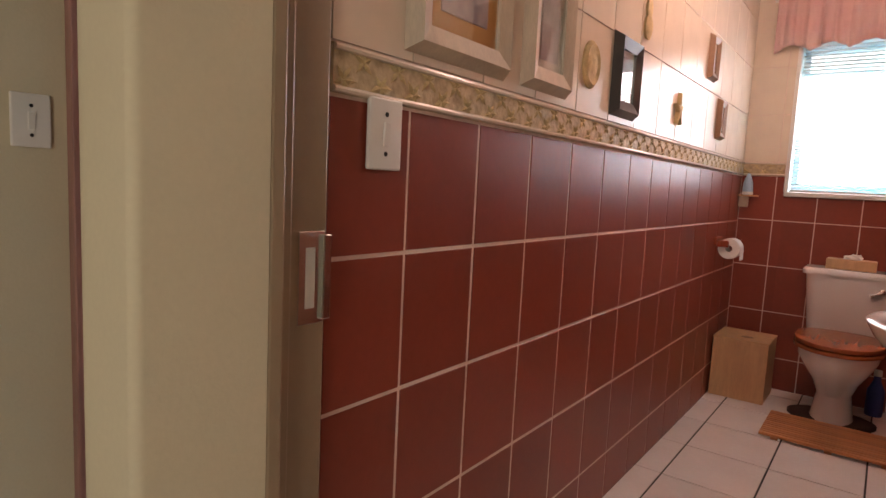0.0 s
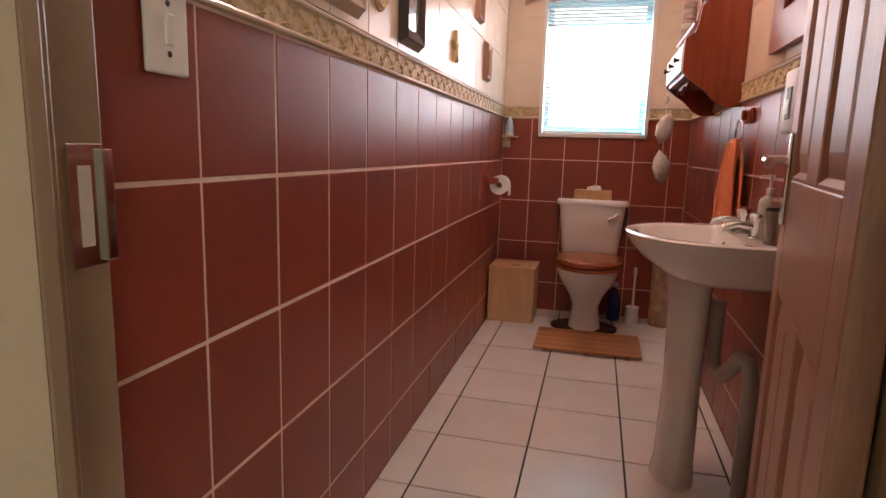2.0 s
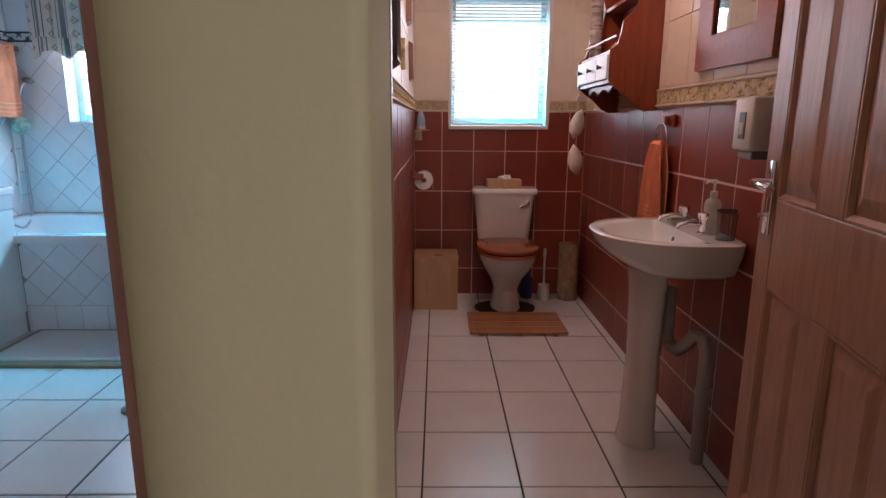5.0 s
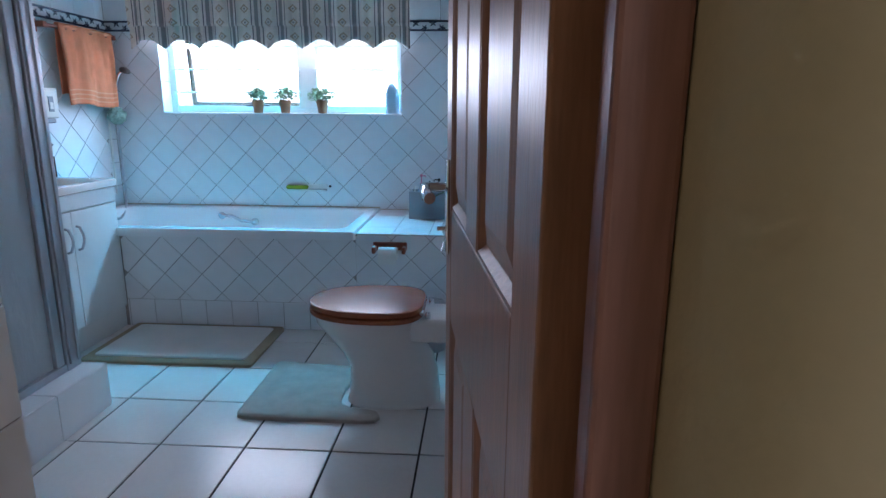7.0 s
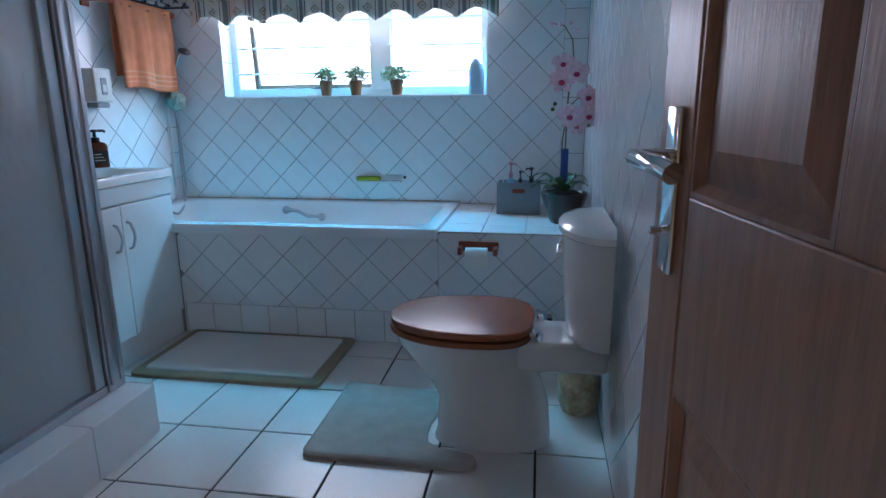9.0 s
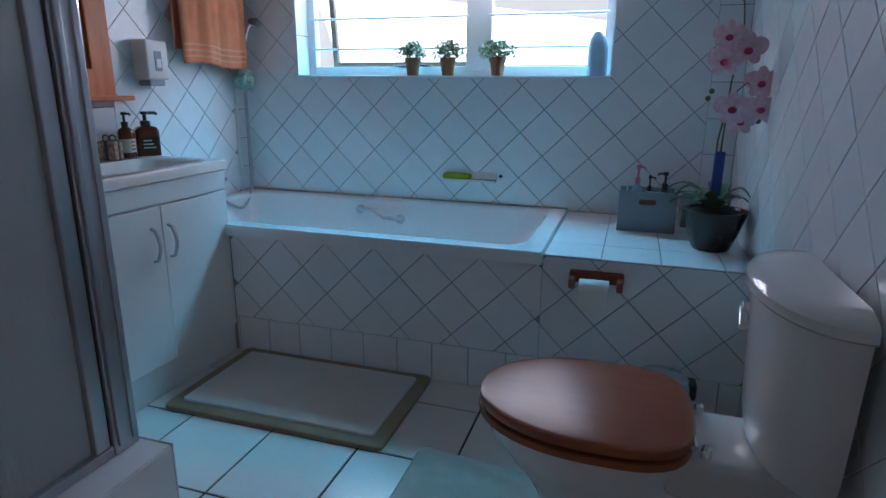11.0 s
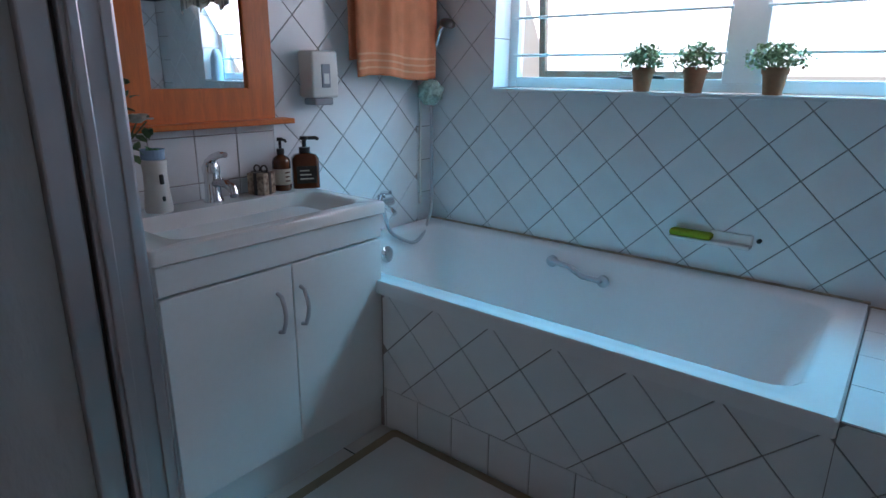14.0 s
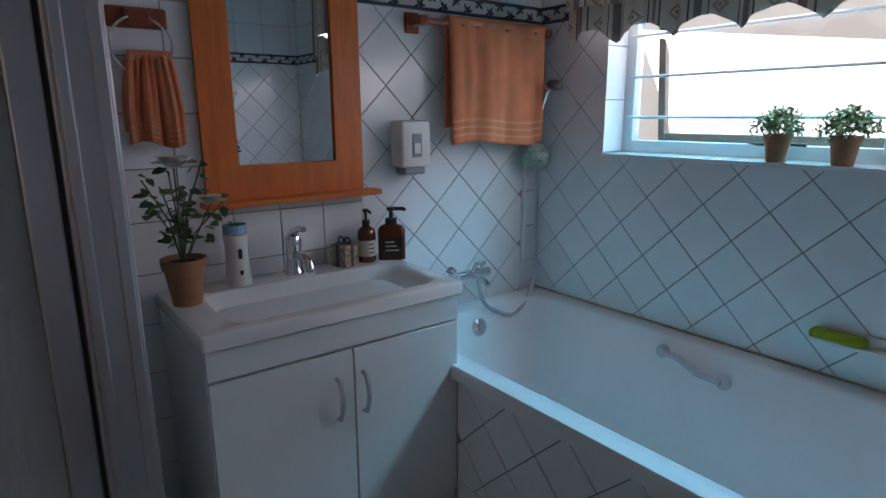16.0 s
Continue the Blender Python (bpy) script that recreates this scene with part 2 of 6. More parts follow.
M_NEIGHBOUR = mat("neighbouring white wall", (0.78, 0.77, 0.74), 0.9)


# ---- mesh helpers ----
def finish(name, bm, material, smooth=False):
    me = bpy.data.meshes.new(name)
    bmesh.ops.recalc_face_normals(bm, faces=bm.faces[:])
    bm.to_mesh(me)
    bm.free()
    me.materials.append(material)
    if smooth:
        for p in me.polygons:
            p.use_smooth = True
        me.set_sharp_from_angle(angle=radians(42))
    return me


def thing(name, m=None, label="", category="", group="", kind=""):
    ob = new(name)
    ob.empty_display_size = 0.05
    if m is not None:
        ob.matrix_world = m
    return tagged(ob, label, category, group, kind)


def part(name, bm, material, parent, label="", smooth=False):
    ob = new(name, finish(name, bm, material, smooth))
    ob.parent = parent
    if label:
        ob["label"] = label
    return ob


def solo(name, bm, material, label, category="", kind="", smooth=False, m=None, group=""):
    ob = new(name, finish(name, bm, material, smooth))
    if m is not None:
        ob.matrix_world = m
    return tagged(ob, label, category, group, kind)


def box(x0, x1, y0, y1, z0, z1, bevel=0.0, bm=None, seg=2):
    own = bmesh.new()
    bmesh.ops.create_cube(own, size=1)
    for v in own.verts:
        v.co = Vector((x0 if v.co.x < 0 else x1, y0 if v.co.y < 0 else y1, z0 if v.co.z < 0 else z1))
    if bevel:
        bmesh.ops.bevel(own, geom=own.edges[:], offset=bevel, segments=seg, affect="EDGES", profile=0.5)
    if bm is None:
        return own
    me = bpy.data.meshes.new("tmp")
    own.to_mesh(me)
    own.free()
    bm.from_mesh(me)
    bpy.data.meshes.remove(me)
    return bm


def moved(bm, m):
    bmesh.ops.transform(bm, matrix=m, verts=bm.verts[:])
    return bm


def joined(*bms):
    out = bmesh.new()
    for b in bms:
        me = bpy.data.meshes.new("tmp")
        b.to_mesh(me)
        b.free()
        out.from_mesh(me)
        bpy.data.meshes.remove(me)
    return out


def lathe(profile, n=28, sx=1.0, sy=1.0, cap=True):
    """profile: (radius, height) from bottom to top."""
    bm = bmesh.new()
    rings = []
    for r, z in profile:
        rings.append([bm.verts.new((sx * r * math.cos(2 * math.pi * i / n), sy * r * math.sin(2 * math.pi * i / n), z)) for i in range(n)])
    for a, b in zip(rings, rings[1:]):
        for i in range(n):
            bm.faces.new((a[i], a[(i + 1) % n], b[(i + 1) % n], b[i]))
    if cap:
        if profile[0][0] > 1e-4:
            bm.faces.new(rings[0][::-1])
        if profile[-1][0] > 1e-4:
            bm.faces.new(rings[-1])
    bmesh.ops.remove_doubles(bm, verts=bm.verts[:], dist=1e-5)
    return bm


def tube(points, r, n=10, taper=None):
    """A round bar along a list of points."""
    bm = bmesh.new()
    pts = [Vector(p) for p in points]
    rings = []
    side = None
    for i, p in enumerate(pts):
        d = (pts[min(i + 1, len(pts) - 1)] - pts[max(i - 1, 0)]).normalized()
        if side is None:
            side = d.orthogonal().normalized()
        side = (side - d * side.dot(d)).normalized()
        up = d.cross(side)
        rr = r if taper is None else r + (taper - r) * i / (len(pts) - 1)
        rings.append([bm.verts.new(p + rr * (math.cos(2 * math.pi * k / n) * side + math.sin(2 * math.pi * k / n) * up)) for k in range(n)])
    for a, b in zip(rings, rings[1:]):
        for k in range(n):
            bm.faces.new((a[k], a[(k + 1) % n], b[(k + 1) % n], b[k]))
    bm.faces.new(rings[0][::-1])
    bm.faces.new(rings[-1])
    return bm


def arc(c, r, a0, a1, n, u, v):
    c, u, v = Vector(c), Vector(u), Vector(v)
    return [c + r * (math.cos(radians(a0 + (a1 - a0) * i / n)) * u + math.sin(radians(a0 + (a1 - a0) * i / n)) * v) for i in range(n + 1)]


def loft(loops, cap0=True, cap1=True):
    bm = bmesh.new()
    rings = [[bm.verts.new(p) for p in lp] for lp in loops]
    n = len(rings[0])
    for a, b in zip(rings, rings[1:]):
        for i in range(n):
            bm.faces.new((a[i], a[(i + 1) % n], b[(i + 1) % n], b[i]))
    if cap0:
        bm.faces.new(rings[0][::-1])
    if cap1:
        bm.faces.new(rings[-1])
    return bm


def oval(cx, cy, z, front, back, half, n=36, power=2.0, square_back=2.0):
    """A loop shaped like a toilet bowl: x from -front to +back about cx."""
    pts = []
    for i in range(n):
        a = 2 * math.pi * i / n
        c, s = math.cos(a), math.sin(a)
        pw = square_back if c > 0 else power
        k = (abs(c) ** pw + abs(s) ** pw) ** (-1 / pw)
        pts.append((cx + (back if c > 0 else front) * c * k, cy + half * s * k, z))
    return pts


def rrect(x0, x1, y0, y1, z, r, n=5):
    pts = []
    for cx, cy, a in ((x1 - r, y1 - r, 0), (x0 + r, y1 - r, 90), (x0 + r, y0 + r, 180), (x1 - r, y0 + r, 270)):
        for i in range(n + 1):
            t = radians(a + 90 * i / n)
            pts.append((cx + r * math.cos(t), cy + r * math.sin(t), z))
    return pts


def prism(poly, th, chamfer=0.0):
    """A flat plate over a polygon in x and y, th thick upwards."""
    bm = bmesh.new()
    n = len(poly)
    cx, cy = sum(p[0] for p in poly) / n, sum(p[1] for p in poly) / n
    low = [bm.verts.new((x, y, 0)) for x, y in poly]
    rings = [low]
    if chamfer:
        rings.append([bm.verts.new((x, y, th - chamfer)) for x, y in poly])
        rings.append([bm.verts.new((x - math.copysign(min(chamfer, abs(x - cx)), x - cx), y - math.copysign(min(chamfer, abs(y - cy)), y - cy), th)) for x, y in poly])
    else:
        rings.append([bm.verts.new((x, y, th)) for x, y in poly])
    for a, b in zip(rings, rings[1:]):
        for i in range(n):
            bm.faces.new((a[i], a[(i + 1) % n], b[(i + 1) % n], b[i]))
    bm.faces.new(rings[-1])
    return bm


def clip(poly, u0, u1, v0, v1):
    for ax, lim, sign in ((0, u0, 1), (0, u1, -1), (1, v0, 1), (1, v1, -1)):
        out = []
        for i, p in enumerate(poly):
            q = poly[(i + 1) % len(poly)]
            pi, qi = sign * (p[ax] - lim) >= 0, sign * (q[ax] - lim) >= 0
            if pi:
                out.append(p)
            if pi != qi:
                t = (lim - p[ax]) / (q[ax] - p[ax])
                out.append((p[0] + t * (q[0] - p[0]), p[1] + t * (q[1] - p[1])))
        poly = out
        if len(poly) < 3:
            return []
    return poly


def polyarea(p):
    return abs(sum(p[i][0] * p[(i + 1) % len(p)][1] - p[(i + 1) % len(p)][0] * p[i][1] for i in range(len(p)))) / 2


MESHES = {}


def tiles(parent, frame_m, rects, material, size, base, gap, diagonal=False, th=0.004, name="tile"):
    """Lay tiles over rectangles (u0, u1, v0, v1) of a wall or floor; whole tiles share one mesh."""
    w, h = size
    if diagonal:
        du, dv = w / 2, w / 2
        shape = [(-du + gap * 0.7, 0), (0, -dv + gap * 0.7), (du - gap * 0.7, 0), (0, dv - gap * 0.7)]
    else:
        shape = [(-w / 2 + gap / 2, -h / 2 + gap / 2), (w / 2 - gap / 2, -h / 2 + gap / 2), (w / 2 - gap / 2, h / 2 - gap / 2), (-w / 2 + gap / 2, h / 2 - gap / 2)]
    key = (material.name, w, h, diagonal, th)
    if key not in MESHES:
        MESHES[key] = finish(name, prism(shape, th, 0.0012), material)
    full = polyarea(shape)
    for u0, u1, v0, v1 in rects:
        su, sv = (w / 2, w / 2) if diagonal else (w, h)
        for i in range(math.floor((u0 - base[0]) / su) - 2, math.ceil((u1 - base[0]) / su) + 2):
            for j in range(math.floor((v0 - base[1]) / sv) - 2, math.ceil((v1 - base[1]) / sv) + 2):
                if diagonal:
                    if (i + j) % 2 == 0:
                        continue
                    cu, cv = base[0] + i * su, base[1] + j * sv
                else:
                    cu, cv = base[0] + (i + 0.5) * su, base[1] + (j + 0.5) * sv
                p = clip([(cu + a, cv + b) for a, b in shape], u0, u1, v0, v1)
                if len(p) < 3 or polyarea(p) < full * 0.03:
                    continue
                if polyarea(p) > full * 0.999:
                    ob = new(name, MESHES[key])
                else:
                    ob = new(name, finish(name, prism([(a - cu, b - cv) for a, b in p], th), material))
                ob.parent = parent
                ob.matrix_world = frame_m @ pose(cu, cv, random.uniform(-0.0004, 0.0004), random.uniform(-0.12, 0.12), random.uniform(-0.12, 0.12), 0)


def plane_m(origin, u, v):
    u, v = Vector(u), Vector(v)
    w = u.cross(v)
    m = Matrix((u, v, w)).transposed().to_4x4()
    m.translation = Vector(origin)
    return m


# ---- plan ----
BX0, BX1, FY, NY = -3.20, -0.70, 4.155, 0.76      # bathroom: side walls, far wall, near wall
WX0, WX1 = -0.518, 0.65                           # toilet room side walls
CEIL = 2.45
T = 0.004
WIN = (-2.858, -1.248, 1.19, 2.02)                # bathroom window
WWIN = (-0.279, 0.385, 1.187, 2.05)               # toilet window


def wall(name, boxes, material, label):
    bm = bmesh.new()
    for b in boxes:
        box(*b, bm=bm)
    return solo(name, bm, material, label, "wall", "structure")


H = CEIL
floor_bath = solo("floor", box(BX0, BX1, NY - 0.2, FY, -0.06, -T), M_DARK_GROUT, "white ceramic tiled bathroom floor with dark grout", "floor", "structure")
floor_wc = solo("floor_2", box(WX0 - 0.16, WX1, 0.58, FY, -0.06, -T), M_DARK_GROUT, "white ceramic tiled toilet floor with dark grout", "floor", "structure")
floor_hall = solo("floor_3", box(-1.65, 2.2, -2.2, 0.56, -0.06, -T), M_DARK_GROUT, "tiled hall floor with dark grout", "floor", "structure")
solo("ceiling", box(BX0 - 0.2, WX1 + 1.7, -2.4, FY + 0.25, H, H + 0.1), M_WHITE_PAINT, "plain white painted ceiling", "ceiling", "structure")
wall_far_bath = wall("wall_north", [(BX0 - 0.2, WIN[0], FY + T, FY + 0.23, 0, H), (WIN[1], -0.61, FY + T, FY + 0.23, 0, H), (WIN[0], WIN[1], FY + T, FY + 0.23, 0, WIN[2]), (WIN[0], WIN[1], FY + T, FY + 0.23, WIN[3], H)], M_GREY_GROUT, "white diamond tiled bathroom window wall with grey grout")
wall_far_wc = wall("wall_north_toilet", [(-0.61, WWIN[0], FY + T, FY + 0.23, 0, H), (WWIN[1], WX1 + 0.2, FY + T, FY + 0.23, 0, H), (WWIN[0], WWIN[1], FY + T, FY + 0.23, 0, WWIN[2]), (WWIN[0], WWIN[1], FY + T, FY + 0.23, WWIN[3], H)], M_PINK_GROUT, "oxblood and cream tiled toilet window wall")
wall_left = wall("wall_west", [(BX0 - 0.2, BX0 - T, NY, FY, 0, H)], M_GREY_GROUT, "white tiled bathroom wall with basin and mirror")
wall_right = wall("wall_east_bathroom", [(BX1 + T, -0.612, 0.80, FY, 0, H)], M_GREY_GROUT, "white diamond tiled bathroom wall behind the cistern")
wall_wcl = wall("wall_west_toilet", [(-0.61, WX0 - T, 0.80, FY, 0, H)], M_PINK_GROUT, "oxblood tiled toilet wall with pictures above a border")
wall_wcr = wall("wall_east_toilet", [(WX1 + T, WX1 + 0.2, 0.59, FY, 0, H)], M_PINK_GROUT, "oxblood tiled toilet wall with washbasin and mirror")
# partition end between the two doors, and the hall
pil = box(-0.617, -0.405, 0.425, 0.600, 0, H)
for left, radius in ((True, 0.11), (False, 0.014)):
    vert_e = [e for e in pil.edges if abs(e.verts[0].co.z - e.verts[1].co.z) > 1 and e.verts[0].co.y < 0.43 and (e.verts[0].co.x < -0.6) == left and abs(e.verts[0].co.x + 0.505) > 0.095]
    bmesh.ops.bevel(pil, geom=vert_e, offset=radius, segments=10, affect="EDGES", profile=0.5)
solo("wall_pillar", pil, M_YELLOW, "cream yellow plastered wall end with rounded corners", "wall", "structure", smooth=True)
wall("wall_partition_core", [(-0.60, -0.50, 0.6005, 0.756, 0, H), (-0.60, -0.522, 0.7565, 0.7995, 0, H)], M_FRAME_BROWN, "plastered partition core between the doors")
wall("wall_hall_left", [(-1.65, -1.442, -2.2, 0.755, 0, H)], M_YELLOW, "cream yellow plastered hall wall with a light switch")
wall("wall_hall_over_bath_door", [(-1.504, -0.613, 0.58, NY, 2.082, H)], M_YELLOW, "cream yellow plaster above the bathroom door")
wall("wall_hall_right", [(0.43, 2.2, 0.58, 0.78, 0, H), (-0.409, 0.43, 0.589, 0.78, 2.082, H)], M_YELLOW, "cream yellow plastered hall wall around the toilet door")
# unseen hall end; its opening is added for the fill lamp
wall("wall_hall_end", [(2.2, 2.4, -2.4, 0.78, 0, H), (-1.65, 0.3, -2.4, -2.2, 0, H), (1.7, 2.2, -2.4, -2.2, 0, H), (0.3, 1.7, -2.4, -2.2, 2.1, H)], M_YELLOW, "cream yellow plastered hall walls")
nib = wall("wall_shower", [(BX0, -1.504, NY, 1.09 - T, 0, H)], M_GREY_GROUT, "white tiled shower side wall")
# emissive card in place of the bright white wall outside; its brightness is all glow
solo("backdrop", joined(box(-6, 5, 6.6, 6.62, -0.5, 4.5)), M_GLOW_CARD, "glowing white card outside the windows", "backdrop", "structure")

# ---- windows ----
def bar_frame(bm, x0, x1, z0, z1, y0, y1, w, bevel=0.003):
    box(x0, x0 + w, y0, y1, z0, z1, bevel, bm)
    box(x1 - w, x1, y0, y1, z0, z1, bevel, bm)
    box(x0 + w, x1 - w, y0 + 0.001, y1 - 0.001, z0, z0 + w, bevel, bm)
    box(x0 + w, x1 - w, y0 + 0.001, y1 - 0.001, z1 - w, z1, bevel, bm)
    return bm


M_WINFRAME = mat("pale grey window enamel", (0.66, 0.70, 0.72), 0.3, vary=0.04)
win = thing("window_1", None, "white steel window with burglar bars and one open sash", "window", kind="structure")
part("window_frame", bar_frame(bmesh.new(), WIN[0] + 0.002, WIN[1] - 0.002, WIN[2] + 0.012, WIN[3] - 0.002, FY + 0.12, FY + 0.17, 0.045), M_WINFRAME, win)
part("mullion", box(-1.965, -1.835, FY + 0.115, FY + 0.172, WIN[2] + 0.04, WIN[3] - 0.04, 0.004), M_WINFRAME, win)
for x0, x1 in ((WIN[0] + 0.05, -1.968), (-1.832, WIN[1] - 0.05)):
    part("pane", box(x0, x1, FY + 0.148, FY + 0.152, WIN[2] + 0.06, WIN[3] - 0.05), M_GLASS, win).visible_shadow = False
    for z in (1.335, 1.485, 1.635, 1.785):
        part("burglar_bar", tube([(x0 - 0.015, FY + 0.105, z), (x1 + 0.015, FY + 0.105, z)], 0.006), M_WINFRAME, win)
sash = part("open_sash", moved(bar_frame(bmesh.new(), 0, 0.80, 0, 0.72, -0.015, 0.015, 0.03), pose(WIN[0] + 0.11, FY + 0.22, 1.245, 6, 0, 0)), mat("weathered brown sash", (0.20, 0.15, 0.11), 0.5, vary=0.2), win)
part("window_stay", tube([(-2.35, FY + 0.13, 1.247), (-2.20, FY + 0.10, 1.252), (-2.16, FY + 0.10, 1.25)], 0.006), M_BLACK, win)
part("window_sill", box(WIN[0] + 0.002, WIN[1] - 0.002, FY - 0.006, FY + 0.17, WIN[2] - 0.004, WIN[2] + 0.010, 0.003), M_WHITE_TILE, win)
lin = thing("window_reveal", None, "white tiled window reveal", "trim", kind="structure")
for k in range(4):
    part("reveal_tile", box(WIN[0] - 0.001, WIN[0] + 0.006, FY, FY + 0.118, WIN[2] + 0.014 + 0.2 * k, WIN[2] + 0.21 + 0.2 * k, 0.001), M_WHITE_TILE, lin)
    part("reveal_tile", box(WIN[1] - 0.006, WIN[1] + 0.001, FY, FY + 0.118, WIN[2] + 0.014 + 0.2 * k, WIN[2] + 0.21 + 0.2 * k, 0.001), M_WHITE_TILE, lin)

win2 = thing("window_2", None, "white steel toilet window behind a blind", "window", kind="structure")
part("window_frame", bar_frame(bmesh.new(), WWIN[0] + 0.002, WWIN[1] - 0.002, WWIN[2] + 0.012, WWIN[3] - 0.002, FY + 0.14, FY + 0.18, 0.04), M_WINFRAME, win2)
part("pane", box(WWIN[0] + 0.03, WWIN[1] - 0.03, FY + 0.158, FY + 0.162, WWIN[2] + 0.03, WWIN[3] - 0.03), M_GLASS, win2).visible_shadow = False
part("window_sill", box(WWIN[0] - 0.006, WWIN[1] + 0.006, FY - 0.018, FY + 0.14, WWIN[2] - 0.022, WWIN[2] + 0.004, 0.004), M_WHITE_PLASTIC, win2)
for z in (1.42, 1.65, 1.88):
    part("burglar_bar", tube([(WWIN[0] + 0.02, FY + 0.12, z), (WWIN[1] - 0.02, FY + 0.12, z)], 0.006), M_WINFRAME, win2)
for x in (WWIN[0], WWIN[1]):
    part("side_reveal", box(x - 0.01, x + 0.012, FY - 0.008, FY + 0.14, WWIN[2] + 0.004, WWIN[3], 0.003), M_WHITE_PLASTIC, win2)
blind = thing("venetian_blind", None, "white venetian blind with open slats in the window", "blind")
slat_me = finish("slat", moved(box(-0.315, 0.315, -0.012, 0.012, -0.0006, 0.0006), pose(0.053, FY + 0.03, 0, -14, 0, 0)), M_WHITE_PLASTIC)
z = WWIN[2] + 0.03
while z < WWIN[3] - 0.02:
    s = new("slat", slat_me)
    s.parent = blind
    s.location.z = z
    z += 0.0205
part("bottom_rail", box(-0.262, 0.368, FY + 0.018, FY + 0.042, WWIN[2] + 0.006, WWIN[2] + 0.02, 0.003), M_WHITE_PLASTIC, blind)
for x in (-0.16, 0.27):
    part("ladder_cord", tube([(x, FY + 0.017, WWIN[2] + 0.02), (x, FY + 0.017, WWIN[3])], 0.0012, 5), M_WHITE_PLASTIC, blind)


def valance(name, x0, x1, ztop, zbot, scallops, amp, material, label, gather, y, tiers=1):
    ob = thing(name, None, label, "valance")
    n, rows = 160, 14
    for tier in range(tiers):
        bm = bmesh.new()
        zt = ztop
        zb = zbot if tier == 0 else zbot + 0.13
        yy = y - 0.018 * tier
        grid = []
        for j in range(rows + 1):
            row = []
            for i in range(n + 1):
                f = i / n
                x = x0 + (x1 - x0) * f
                edge = zb + amp * abs(math.sin(math.pi * scallops * f)) * (1 if tier == 0 else 0.15)
                g = j / rows
                zz = edge + (zt - edge) * g
                d = (0.012 * math.sin(f * 2 * math.pi * gather) + 0.006 * math.sin(f * 2 * math.pi * gather * 2.3 + 1)) * (1 - 0.5 * g)
                row.append(bm.verts.new((x + 0.004 * math.sin(f * 90), yy + d, zz)))
            grid.append(row)
        for j in range(rows):
            for i in range(n):
                bm.faces.new((grid[j][i], grid[j][i + 1], grid[j + 1][i + 1], grid[j + 1][i]))
        p = part("frill" if tier == 0 else "upper_frill", bm, material, ob, smooth=True)
        sol = p.modifiers.new("thick", "SOLIDIFY")
        sol.thickness = 0.003
    part("rod", tube([(x0 - 0.02, y + 0.02, ztop - 0.01), (x1 + 0.02, y + 0.02, ztop - 0.01)], 0.01), M_WHITE_PLASTIC, ob)
    return ob


valance("window_valance", -2.99, -1.19, 2.12, 1.597, 8, 0.055, M_VALANCE, "cream and grey striped tapestry valance with scalloped edge", 17, FY - 0.075, 2)
valance("window_valance", -0.41, 0.53, 2.30, 1.985, 5, 0.04, M_VALANCE_PINK, "pink flowered fabric valance with scalloped edge", 9, FY - 0.06)

# ---- tiled surfaces ----
PF = plane_m((0, FY + T, 0), (1, 0, 0), (0, 0, 1))
PL = plane_m((BX0 - T, 0, 0), (0, 1, 0), (0, 0, 1))
PR = plane_m((BX1 + T, 0, 0), (0, -1, 0), (0, 0, 1))
PWL = plane_m((WX0 - T, 0, 0), (0, 1, 0), (0, 0, 1))
PWR = plane_m((WX1 + T, 0, 0), (0, -1, 0), (0, 0, 1))
PFL = plane_m((0, 0, -T), (1, 0, 0), (0, 1, 0))
S = 0.333
DIA = 0.22
BZ0, BZ1 = 1.712, 1.778


